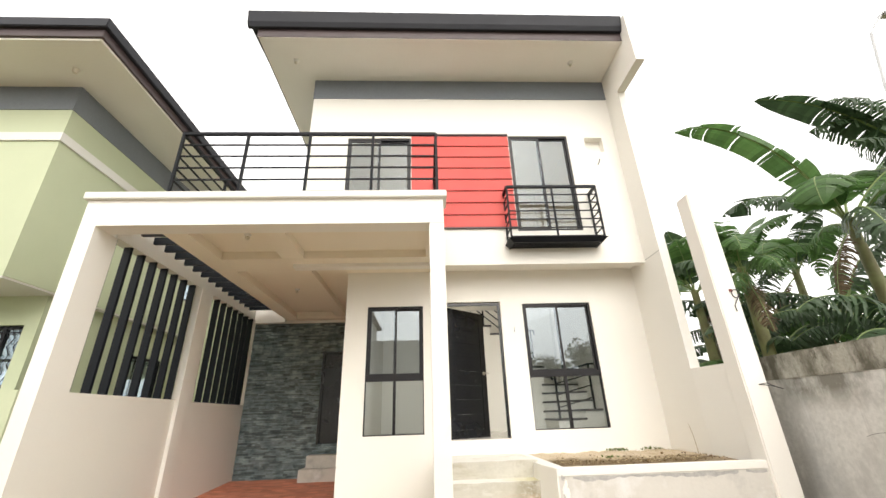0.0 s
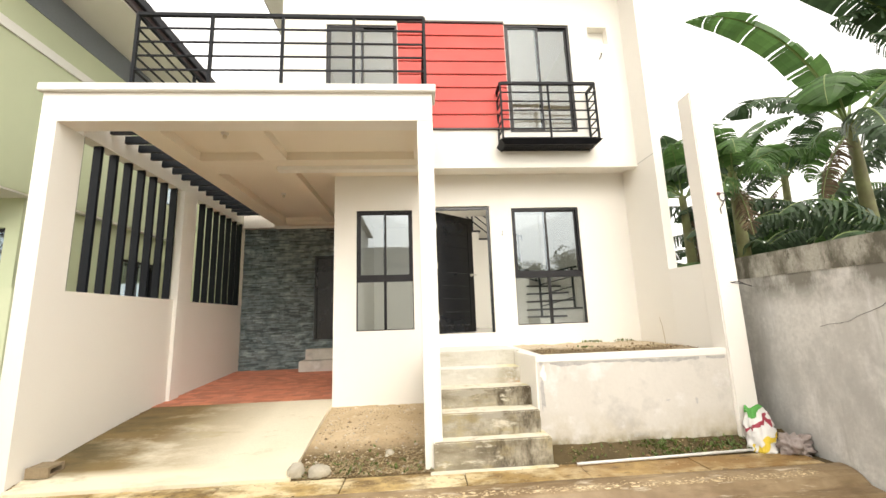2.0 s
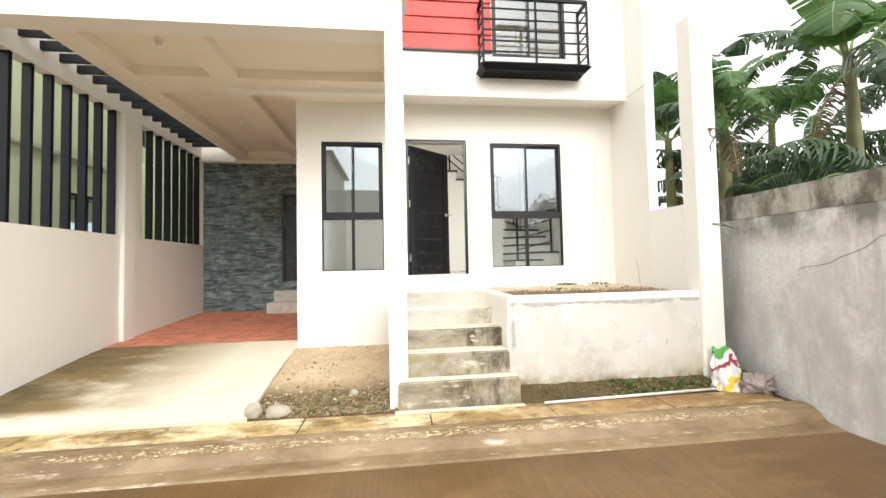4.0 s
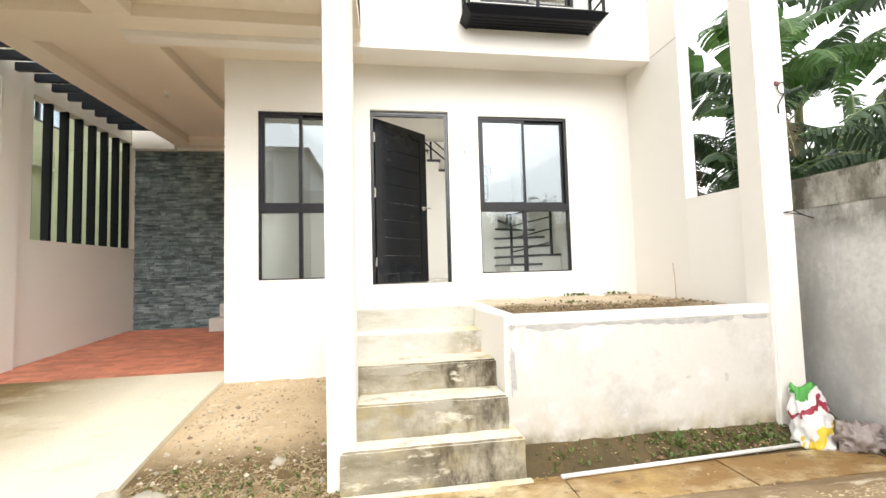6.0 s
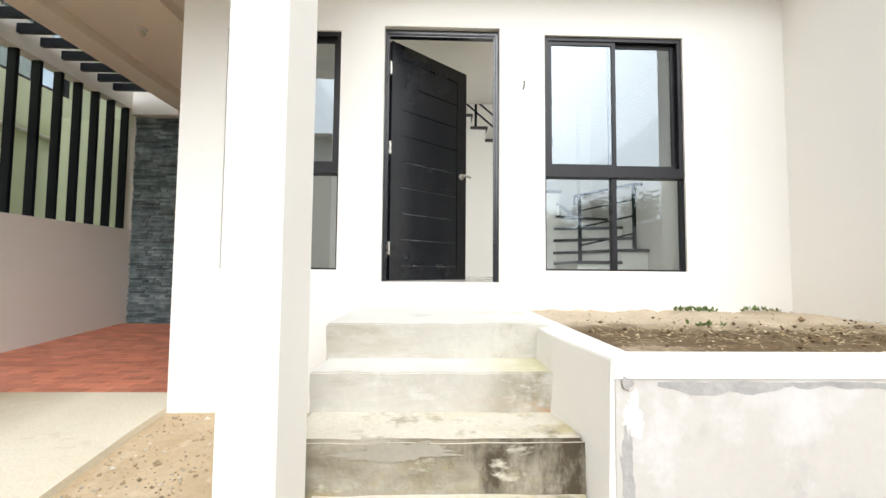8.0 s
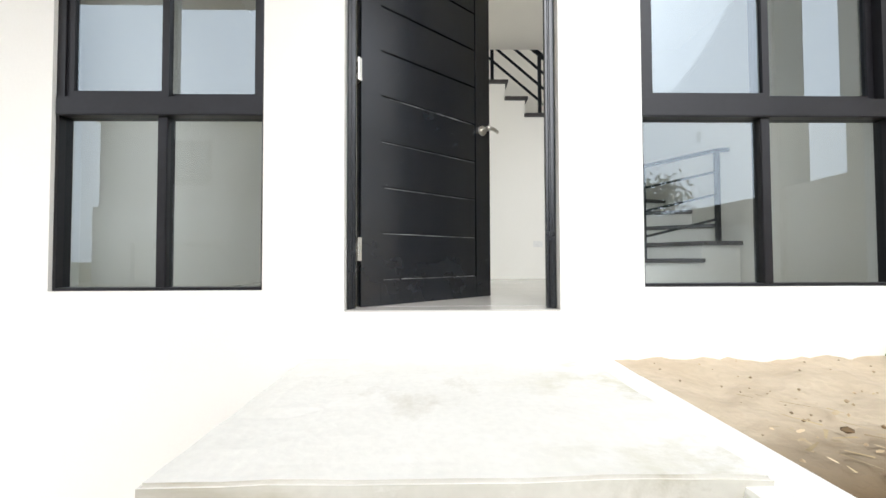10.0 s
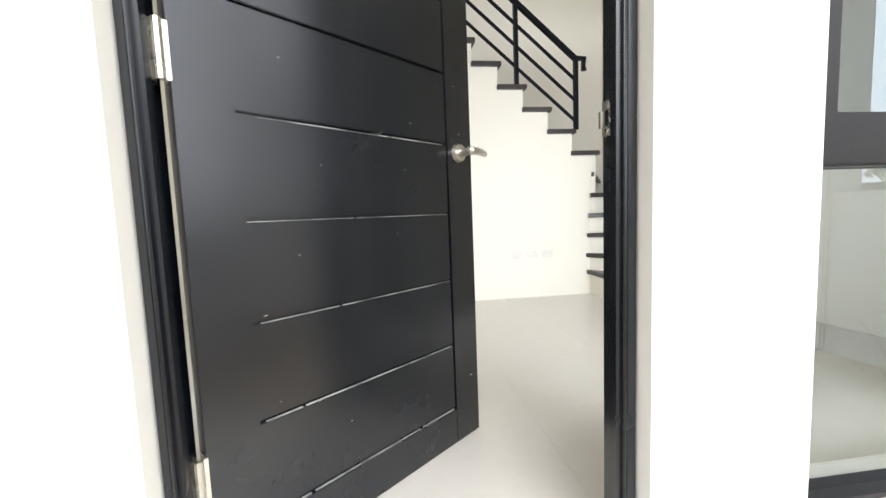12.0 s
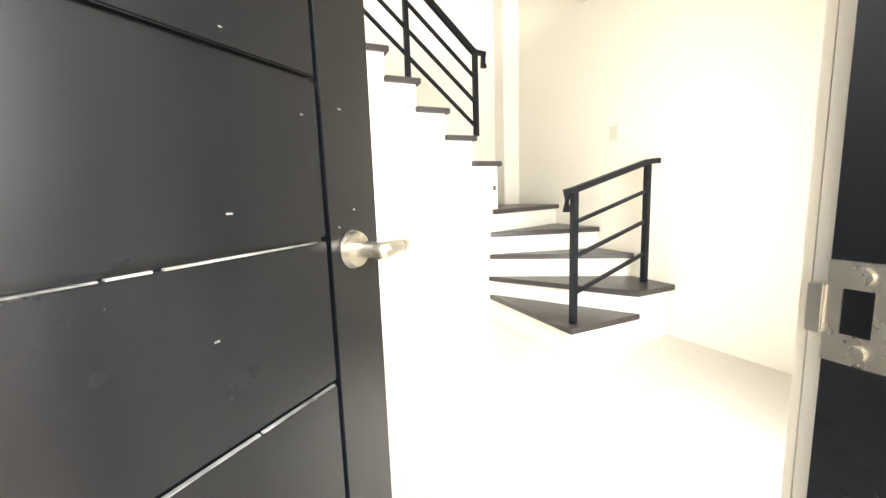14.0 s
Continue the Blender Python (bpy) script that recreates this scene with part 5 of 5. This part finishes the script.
banana(7.3, -1.9, GZ, 2.5, random_leaves(10, 30, (1.5, 2.2), 0.85, 1), 21, dark=0.8)
banana(8.3, -0.6, GZ, 2.9, random_leaves(10, 31, (1.6, 2.4), 0.85, 2), 22, dark=0.9)
banana(7.3, 2.5, GZ, 2.3, random_leaves(10, 32, (1.5, 2.2), 0.8, 2), 23, dark=0.9)
banana(9.3, 1.6, GZ, 2.6, random_leaves(10, 33, (1.7, 2.4), 0.85, 2), 24, dark=0.9)


def tree(x, y, z, h, r, n, seed, label):
    rnd = random.Random(seed)
    o = base_at("tree", x, y, z, label, "tree", "trees across the street")
    bm = bmesh.new()
    tube(bm, [(x, y, z), (x + 0.1, y, z + h * 0.3), (x - 0.05, y + 0.1, z + h * 0.6), (x, y, z + h * 0.85)], 0.2, 8, 0.05)
    clumps = []
    for k in range(9):
        a, rr = rnd.uniform(0, 6.28), r * rnd.uniform(0.3, 0.95)
        c = Vector((x + rr * math.cos(a), y + rr * math.sin(a), z + h * rnd.uniform(0.5, 1.0)))
        clumps.append(c)
        tube(bm, [(x, y, z + h * rnd.uniform(0.35, 0.6)), tuple(Vector((x, y, z + h * 0.6)).lerp(c, 0.6)), tuple(c)], 0.07, 6, 0.015)
    part("trunk", bm, M_BARK, o)
    bm = bmesh.new()
    for _ in range(n):
        c = rnd.choice(clumps)
        p = c + Vector((rnd.gauss(0, 1), rnd.gauss(0, 1), rnd.gauss(0, 0.75))) * r * 0.26
        u = Vector((rnd.gauss(0, 1), rnd.gauss(0, 1), rnd.gauss(0, 1))).normalized()
        v = u.orthogonal().normalized()
        s = rnd.uniform(0.10, 0.2)
        bm.faces.new([bm.verts.new(p + q) for q in (u * s, v * s * 0.5, -u * s, -v * s * 0.5)])
    part("crown", bm, M_TREE, o)


for k, (x, y, h, r) in enumerate(((-9, -30, 6.5, 3.0), (-3.5, -33, 5.5, 2.8), (1.0, -31, 6.0, 2.6), (5.5, -29, 7.0, 3.0), (10.5, -32, 6.0, 3.0), (15.5, -28, 8.0, 3.2), (-15, -31, 7, 3.0))):
    tree(x, y, GZ, h * 0.9, r * 1.0, 9000, 40 + k, "dark leafy tree standing across the street")
M_OPP = mat("opposite_house_paint", (0.42, 0.41, 0.39), (0.36, 0.35, 0.335), rough=0.8, scale=0.5, fine=30, bump=0.1)
M_OPPLOW = mat("opposite_garage_paint", (0.60, 0.59, 0.57), (0.54, 0.53, 0.51), rough=0.8, scale=0.5, fine=30, bump=0.1)
oh = base_at("house", -6.0, -17.0, GZ, "pale grey two-storey house across the street", "house")
part("wall", (lambda b: (holed(b, "y", -14.2, -14.0, -12.0, -2.6, 3.7, 7.17, [(-5.0, -3.95, 3.95, 6.75), (-9.2, -7.6, 4.6, 6.4)]), box(b, -12.0, -2.6, -20.0, -14.2, 3.7, 7.16), b)[-1])(bmesh.new()), M_OPP, oh, "grey upper wall")
part("garage", (lambda b: (holed(b, "y", -13.9, -13.7, -12.0, 1.2, GZ, 3.7, [(-10.5, -7.2, GZ, 2.3)]), box(b, -12.0, 1.2, -20.0, -13.9, GZ, 3.69), b)[-1])(bmesh.new()), M_OPPLOW, oh, "pale ground-floor wall")
part("annexe", B((-2.6, 1.2, -19.0, -14.1, 3.7, 5.4)), M_OPP, oh, "lower grey block")
part("roof", B((-12.3, -2.3, -20.3, -13.6, 7.17, 7.32), bevel=0.02), M_FASCIA, oh, "dark flat roof edge")
for a, b, c, d in ((-5.0, -3.95, 3.95, 6.75), (-9.2, -7.6, 4.6, 6.4)):
    bm = bmesh.new()
    holed(bm, "y", -14.12, -14.04, a, b, c, d, [(a + 0.12, (a + b) / 2 - 0.06, c + 0.12, d - 0.12), ((a + b) / 2 + 0.06, b - 0.12, c + 0.12, d - 0.12)])
    w = part("window", bm, M_FRAME, oh, "dark-framed window")
    part("pane", B((a + 0.1, b - 0.1, -14.1, -14.09, c + 0.1, d - 0.1)), M_GLASS_UP, w)
structure("wall_opposite", B((-60, 40, -9.2, -9.0, -0.3, 1.0)), M_CONC, "low concrete wall across the street", "wall")

M_GALV = mat("galvanised_steel", (0.5, 0.5, 0.5), rough=0.5, metal=0.4)
# street lamp beyond the banana plants
lamp = base_at("street_lamp", 9.75, -1.0, GZ, "slender grey street lamp beyond the banana plants", "street lamp")
part("pole", bar((9.75, -1.0, GZ), (9.75, -1.0, 6.7), (9.87, -1.0, 7.5), (10.28, -1.0, 8.98), r=0.04, square=False), M_GALV, lamp)
part("arm", bar((10.28, -1.0, 8.98), (10.5, -1.0, 9.28), (10.78, -1.0, 9.55), r=0.022, square=False), M_GALV, lamp)
part("head", B((10.76, 11.15, -1.09, -0.91, 9.52, 9.61), bevel=0.025), M_GALV, lamp)

# ---- small things outdoors ----
def lumpy(name, x, y, z, sx, sy, sz, material, label, category, seed, amp=0.3, freq=2.5, sub=3):
    bm = bmesh.new()
    bmesh.ops.create_icosphere(bm, subdivisions=sub, radius=1.0)
    for v in bm.verts:
        k = 1 + amp * noise.fractal(v.co * freq + Vector((seed, 0, 0)), 0.9, 2.0, 4)
        v.co = Vector((v.co.x * sx, v.co.y * sy, max(v.co.z, -0.55) * sz)) * k + Vector((x, y, z + 0.55 * sz))
    return tagged(finish(name, bm, material, True), label, category)

lumpy("rock", -0.66, -1.95, 0.02, 0.085, 0.075, 0.09, M_ROCK, "rounded grey rock at the driveway corner", "rock", 1, 0.25)
lumpy("rock", -0.42, -1.96, 0.01, 0.12, 0.08, 0.08, M_ROCK, "flat pale rock beside the driveway", "rock", 7, 0.25)
lumpy("rock", 0.30, -1.6, 0.07, 0.05, 0.04, 0.04, M_ROCK, "small pale stone lying on the dirt", "rock", 9, 0.3)
# hollow block against the pillar
bx = base_at("hollow_block", -3.38, -1.70, 0.11, "worn concrete hollow block lying on the driveway", "hollow block")
bm = bmesh.new()
holed(bm, "x", -3.50, -3.27, -1.80, -1.60, 0.10, 0.205, [(-1.77, -1.63, 0.128, 0.178)])
part("block", bm, M_BLOCK, bx)

def sack_mat():
    m = mat("printed_woven_sack", (0.72, 0.72, 0.70), (0.6, 0.6, 0.58), rough=0.5, scale=9, bump=0.3)
    n, l = m.node_tree.nodes, m.node_tree.links
    p = n["Principled BSDF"]
    g = n.new("ShaderNodeNewGeometry")
    sep = n.new("ShaderNodeSeparateXYZ")
    l.new(g.outputs["Position"], sep.inputs[0])
    wob = n.new("ShaderNodeTexNoise")
    wob.inputs["Scale"].default_value = 6.0
    l.new(g.outputs["Position"], wob.inputs["Vector"])
    ad = n.new("ShaderNodeMath")
    ad.operation = "MULTIPLY_ADD"
    ad.inputs[1].default_value = 0.35
    l.new(wob.outputs["Fac"], ad.inputs[0])
    lean = n.new("ShaderNodeMath")
    lean.operation = "MULTIPLY_ADD"
    lean.inputs[1].default_value = -0.45
    off = n.new("ShaderNodeMath")
    off.inputs[1].default_value = -4.58
    l.new(sep.outputs["X"], off.inputs[0])
    l.new(off.outputs[0], lean.inputs[0])
    l.new(sep.outputs["Z"], lean.inputs[2])
    l.new(lean.outputs[0], ad.inputs[2])
    r = n.new("ShaderNodeValToRGB")
    r.color_ramp.interpolation = "CONSTANT"
    els = r.color_ramp.elements
    els[0].position, els[0].color = 0.0, (0.72, 0.70, 0.66, 1)
    els[1].position, els[1].color = 0.22, (0.75, 0.55, 0.05, 1)
    for pos, c in ((0.31, (0.75, 0.74, 0.72, 1)), (0.45, (0.35, 0.03, 0.06, 1)), (0.50, (0.75, 0.74, 0.72, 1)), (0.60, (0.08, 0.35, 0.06, 1)), (0.70, (0.72, 0.72, 0.68, 1))):
        e = els.new(pos)
        e.color = c
    l.new(ad.outputs[0], r.inputs["Fac"])
    l.new(r.outputs["Color"], p.inputs["Base Color"])
    return m

bm = bmesh.new()
rings = []
for j in range(25):
    t = j / 24
    ring = []
    for i in range(56):
        a = 2 * math.pi * i / 56
        fold = noise.fractal((math.cos(a) * 2.2 + 4, math.sin(a) * 2.2, t * 4.2), 0.7, 2.2, 5)
        crease = abs(noise.noise((math.cos(a) * 3.1, math.sin(a) * 3.1 + 7, t * 3.0 + 2)))
        q = 1 + 0.24 * fold - 0.30 * crease
        rx = (0.165 - 0.035 * t * t) * q
        ry = (0.125 - 0.055 * t) * q
        rim = t * t * (0.055 * math.cos(a + 2.4) + 0.03 * math.sin(3 * a))
        ring.append(bm.verts.new((4.575 + rx * math.cos(a) + 0.03 * t, -1.965 + ry * math.sin(a) + 0.075 * t, 0.005 + 0.43 * t + rim)))
    rings.append(ring)
# the mouth folds inwards
c = [Vector((4.605, -1.885, 0.33)) for _ in range(56)]
rings.append([bm.verts.new(v.co.lerp(q, 0.55)) for v, q in zip(rings[-1], c)])
for a, b in zip(rings, rings[1:]):
    for i in range(56):
        bm.faces.new((a[i], a[(i + 1) % 56], b[(i + 1) % 56], b[i]))
bm.faces.new(rings[0][::-1])
bm.faces.new(rings[-1])
tagged(finish("sack", bm, sack_mat(), True), "white woven sack printed green red and yellow against the post", "sack")
lumpy("plastic_bag", 4.83, -2.08, 0.0, 0.17, 0.12, 0.13, mat("crumpled_grey_plastic", (0.42, 0.36, 0.33), (0.28, 0.22, 0.20), rough=0.4, scale=9, bump=0.6), "crumpled greyish plastic bag beside the sack", "bag", 3, 0.55, 3.5, 4)
pipe = bar((2.34, -2.07, 0.02), (3.3, -2.03, 0.022), (4.40, -1.98, 0.025), r=0.016, square=False)
tagged(finish("pipe", pipe, M_PVC, True), "thin white plastic pipe lying along the pavement edge", "pipe")
bm = bmesh.new()
pts = [(4.668 + 0.05 * math.cos(a), -1.835, 3.05 + 0.055 * math.sin(a)) for a in (0.4 + 0.5 * k for k in range(13))]
tube(bm, pts + [(4.66, -1.84, 2.97), (4.61, -1.835, 2.89), (4.62, -1.83, 2.82)], 0.006, 6)
tagged(finish("cable_coil", bm, M_WIRE, True), "small loop of black cable hanging from the gate post", "cable")
tagged(finish("red_tape", B((4.60, 4.645, -1.834, -1.821, 3.075, 3.115), bevel=0.004), M_REDTAPE), "scrap of red tape on the gate post", "tape")
bm = bmesh.new()
tube(bm, [(4.60, -1.822, 1.935), (4.66, -1.86, 1.92), (4.74, -1.87, 1.905), (4.83, -1.88, 1.875)], 0.005, 6)
tube(bm, [(4.60, -1.822, 1.935), (4.68, -1.85, 1.945), (4.76, -1.86, 1.905)], 0.005, 6)
tagged(finish("wire", bm, M_WIRE), "stray black wires sticking out of the gate post", "wire")
bm = bmesh.new()
tube(bm, [(2.14, 0.0, 3.05), (2.142, -0.02, 3.04), (2.138, -0.025, 3.0), (2.13, -0.02, 2.97)], 0.005, 6)
tagged(finish("wire", bm, M_WIRE), "short wire end sticking out beside the door", "wire")
bm = bmesh.new()
tube(bm, [(3.98, -0.5, 6.1), (3.975, -0.53, 6.08), (3.94, -0.55, 6.0), (3.91, -0.55, 5.95)], 0.008, 6)
tagged(finish("wire", bm, M_WIRE), "short wire end below the recess in the upper wall", "wire")
bm = bmesh.new()
tube(bm, [(5.012, -3.60 + 0.104 * k, 1.395 + 0.585 * (1 - k / 11) ** 1.75 + 0.012 * math.sin(k * 2.1)) for k in range(12)], 0.002, 6)
tagged(finish("vine", bm, M_WIRE), "dry vine clinging to the grey boundary wall", "vine")


def scatter(name, n, spot, material, label, category, seed, kind="pebble", size=1.0):
    """Loose bits too many to count, in one mesh."""
    rnd = random.Random(seed)
    bm = bmesh.new()
    for _ in range(n):
        x, y, z = spot(rnd)
        if kind == "pebble":
            s = size * rnd.uniform(0.003, 0.010) * (2.0 if rnd.random() < 0.06 else 1.0)
            vs = [bm.verts.new(Vector((x, y, z)) + Vector((a, b, c)) * s * rnd.uniform(0.7, 1.3)) for a, b, c in ((1, 0, 0), (0, 1, 0), (-1, 0, 0), (0, -1, 0), (0, 0, 0.7), (0, 0, -0.7))]
            for i in range(4):
                bm.faces.new((vs[i], vs[(i + 1) % 4], vs[4]))
                bm.faces.new((vs[(i + 1) % 4], vs[i], vs[5]))
        elif kind == "straw":
            a, ln = rnd.uniform(0, 6.28), rnd.uniform(0.012, 0.055)
            d, w = Vector((math.cos(a), math.sin(a), rnd.uniform(-0.05, 0.2))) * ln, Vector((-math.sin(a), math.cos(a), 0)) * rnd.uniform(0.002, 0.006)
            p = Vector((x, y, z + 0.004))
            bm.faces.new([bm.verts.new(q) for q in (p - d - w, p + d - w * 0.4, p + d + w * 0.4, p - d + w)])
        elif kind == "flake":
            a, ln, wd = rnd.uniform(0, 6.28), rnd.uniform(0.005, 0.017), rnd.uniform(0.003, 0.008)
            u, w = Vector((math.cos(a), math.sin(a), rnd.uniform(-0.3, 0.3))) * ln, Vector((-math.sin(a), math.cos(a), rnd.uniform(-0.3, 0.3))) * wd
            p = Vector((x, y, z + 0.006))
            bm.faces.new([bm.verts.new(p + u * math.cos(k * 1.0472) * rnd.uniform(0.7, 1.2) + w * math.sin(k * 1.0472) * rnd.uniform(0.7, 1.2)) for k in range(6)])
        else:
            for _k in range(5):
                a, ln = rnd.uniform(0, 6.28), rnd.uniform(0.012, 0.045)
                d = Vector((math.cos(a) * 0.7, math.sin(a) * 0.7, rnd.uniform(0.3, 1.1))) * ln
                w = Vector((-math.sin(a), math.cos(a), 0)) * ln * rnd.uniform(0.12, 0.3)
                p = Vector((x, y, z))
                bm.faces.new([bm.verts.new(q) for q in (p - w * 0.3, p + w * 0.3, p + d * 0.6 + w, p + d, p + d * 0.6 - w)])
    return tagged(finish(name, bm, material), label, category, kind="stuff")


def on_dirt(rnd):
    x, y = rnd.uniform(-0.66, 0.70), rnd.uniform(-2.0, -0.02)
    return x, y, dirt_z(x, y) + 0.004

def dirt_low(rnd):
    x, y = rnd.uniform(-0.6, 0.80), -2.0 + abs(rnd.gauss(0, 0.22))
    return x, y, dirt_z(x, y) + 0.006

def on_soil(rnd):
    x, y = rnd.uniform(2.2, 4.4), rnd.uniform(-1.62, -0.02)
    return x, y, 1.105 + 0.035 * (y + 1.66) / 1.66

def soil_dark(rnd):
    x, y = rnd.uniform(2.25, 4.38), rnd.gauss(-1.1, 0.27)
    y = min(-0.5, max(-1.6, y))
    return x, y, 1.115 + 0.035 * (y + 1.66) / 1.66

def soil_weeds(rnd):
    x, y = rnd.choice(((3.40, -0.09), (3.52, -0.10), (3.62, -0.09), (3.56, -0.12), (3.98, -0.07), (4.16, -0.08), (3.05, -0.86)))
    x, y = x + rnd.gauss(0, 0.045), min(-0.03, y + rnd.gauss(0, 0.03))
    return x, y, 1.112 + 0.035 * (y + 1.66) / 1.66

def strip_weeds(rnd):
    x = rnd.choice((rnd.gauss(3.45, 0.15), rnd.gauss(4.15, 0.22), rnd.uniform(2.2, 4.5)))
    y = rnd.uniform(-1.98, -1.80)
    return x, y, 0.68 * max(0, y + 1.98)

def kerb_bits(rnd):
    x = rnd.uniform(-4, 4.8)
    return x, rnd.uniform(-2.42, -2.0), 0.006

def wall_foot(rnd):
    y = rnd.uniform(-1.95, 0.27)
    t = (y + 2.02) / 2.3
    return -3.525 + abs(rnd.gauss(0, 0.012)), y, 0.035 + 0.35 * (1 - (1 - t) ** 1.25)

scatter("wall_foot_moss", 700, wall_foot, M_CLOD, "dark moss and grime along the foot of the carport wall", "moss", 15, size=1.3)
scatter("pebbles", 800, on_dirt, M_PEBBLE, "small pebbles scattered over the dirt patch", "pebbles", 1)
scatter("dry_litter", 2000, dirt_low, M_STRAW, "dry leaf litter along the pavement edge", "litter", 2, "straw")
scatter("clods", 420, dirt_low, M_CLOD, "dark brown clods and crumbs of earth at the pavement edge", "earth", 9, size=1.9)
scatter("chippings", 260, on_dirt, M_CHIP, "pale stone chips and rubble on the dirt", "chippings", 10, size=1.6)
scatter("stones", 150, on_dirt, M_PEBBLE, "larger brown stones half buried in the dirt", "stones", 14, size=1.7)
scatter("pale_chips", 120, dirt_low, M_CHIP, "pale stone chips among the dry litter", "chippings", 11, size=1.6)
scatter("grass", 110, dirt_low, M_GRASS, "sparse green weeds at the edge of the dirt", "grass", 3, "weed")
scatter("leaf_flakes", 620, soil_dark, M_FLAKE, "pale dry leaf flakes over the planter soil", "litter", 16, "flake")
scatter("planter_litter", 600, soil_dark, M_STRAW, "dry straw litter over the planter soil", "litter", 4, "straw")
scatter("planter_pebbles", 320, on_soil, M_PEBBLE, "clods and pebbles on the planter soil", "pebbles", 5, size=0.75)
scatter("planter_clods", 130, soil_dark, M_CLOD, "dark clods of earth in the planter", "earth", 12, size=1.8)
scatter("planter_weeds", 75, soil_weeds, M_GRASS, "small green weeds in the planter", "weeds", 6, "weed")
scatter("strip_litter", 260, strip_weeds, M_STRAW, "dry leaf flakes on the damp strip of soil", "litter", 17, "flake")
scatter("strip_clods", 160, strip_weeds, M_CLOD, "dark crumbs of earth along the foot of the planter", "earth", 18, size=1.5)
scatter("strip_weeds", 300, strip_weeds, M_GRASS, "green weeds along the foot of the planter", "weeds", 7, "weed")
scatter("pavement_bits", 260, kerb_bits, M_PEBBLE, "grit scattered along the pavement", "grit", 8)
bm = bmesh.new()
tube(bm, [(4.19, -0.97, 1.10), (4.17, -0.99, 1.25), (4.12, -1.05, 1.4), (4.05, -1.12, 1.52)], 0.004, 5, 0.002)
tagged(finish("dry_stalk", bm, M_STRAW), "single dry stalk standing in the planter", "stalk")

# ---- pieces of pavement, floors and stone wall ----
def unit_piece(name, material, bevel):
    bm = B((-0.5, 0.5, -0.5, 0.5, -0.5, 0.5))
    if bevel:
        top = [e for e in bm.edges if all(v.co.z > 0 for v in e.verts)]
        bmesh.ops.bevel(bm, geom=top, offset=bevel, segments=1, affect="EDGES")
    me = bpy.data.meshes.new(name)
    bm.to_mesh(me)
    bm.free()
    me.materials.append(material)
    return me


def piece(name, me, parent, x, y, z, sx, sy, sz, rx=0.0):
    o = new(name, me)
    o.parent = parent
    o.matrix_basis = Matrix.LocRotScale((x, y, z), Euler((rx, 0, 0)), (sx, sy, sz))
    return o


rnd = random.Random(77)
SLAB = unit_piece("paving_slab", M_PAVE, 0.02)
for x in [-15.07 + 1.245 * k for k in range(16)]:
    piece("paving_slab", SLAB, pavement, x + 0.62, -2.212, -0.012 + rnd.uniform(-0.004, 0.003), 1.232, 0.366, 0.03)
TILE = unit_piece("floor_tile", M_TILE_IN, 0.0)
floor_room = bpy.data.objects["floor_room"]
for i in range(8):
    for j in range(5):
        x0, y0 = -0.46 + 0.6 * i, 0.16 + 0.6 * j
        x1, y1 = min(x0 + 0.5995, 4.215), min(y0 + 0.5995, 2.815 if x0 < 3.2 else 3.9)
        if x1 > x0 and y1 > y0:
            piece("floor_tile", TILE, floor_room, (x0 + x1) / 2, (y0 + y1) / 2, 1.355, x1 - x0, y1 - y0, 0.008)
# terracotta pavers in running bond
PAVER = unit_piece("paver", M_BRICK, 0.03)
tilt = math.atan2(0.168, 3.16)
far_pavers = bmesh.new()
count = 0
for r in range(31):
    y = 0.285 + 0.102 * r
    if y + 0.1 > 3.44:
        break
    x = -3.71 + (0.105 if r % 2 else 0.0)
    while x < -0.72:
        x1 = min(x + 0.203, -0.705)
        z = 0.374 + (y + 0.05 - 0.28) * 0.168 / 3.16 + 0.006 + rnd.uniform(-0.0015, 0.0015)
        if r < 20 and count < 300:
            piece("paver", PAVER, carport_floor, (x + x1) / 2, y + 0.05, z, x1 - x, 0.096, 0.016, tilt)
            count += 1
        else:
            box(far_pavers, x, x1, y + 0.002, y + 0.098, z - 0.008, z + 0.008)
        x = x1 + 0.008
tagged(part("far_pavers", far_pavers, M_BRICK2, carport_floor), kind="stuff")
# slate strips
STRIP = unit_piece("stone_strip", M_STONE, 0.0)
far_strips = bmesh.new()
z, count = 0.52, 0
while z < 3.965:
    h = rnd.choice((0.028, 0.034, 0.04, 0.048))
    h = min(h, 3.968 - z)
    x = -3.615
    while x < -0.71:
        w_ = rnd.uniform(0.07, 0.30)
        x1 = min(x + w_, -0.705)
        inside = SD[2] < z + h / 2 < SD[3] and SD[0] - 0.01 < x and x1 < SD[1] + 0.01
        if not inside:
            xa, xb = x, x1
            if SD[2] < z + h / 2 < SD[3]:
                xb = min(xb, SD[0]) if x < SD[0] else xb
                xa = max(xa, SD[1]) if x1 > SD[1] else xa
            d = rnd.uniform(0.006, 0.045)
            if 1.9 < z < 3.2 and xa < -2.0 and count < 300:
                piece("stone_strip", STRIP, stone_wall, (xa + xb) / 2, 3.462 - d / 2, z + h / 2, xb - xa - 0.003, d + 0.004, h - 0.004)
                count += 1
            else:
                box(far_strips, xa, xb - 0.003, 3.46 - d, 3.464, z, z + h - 0.004)
        x = x1
    z += h
tagged(part("far_stone_strips", far_strips, M_STONE2, stone_wall), kind="stuff")
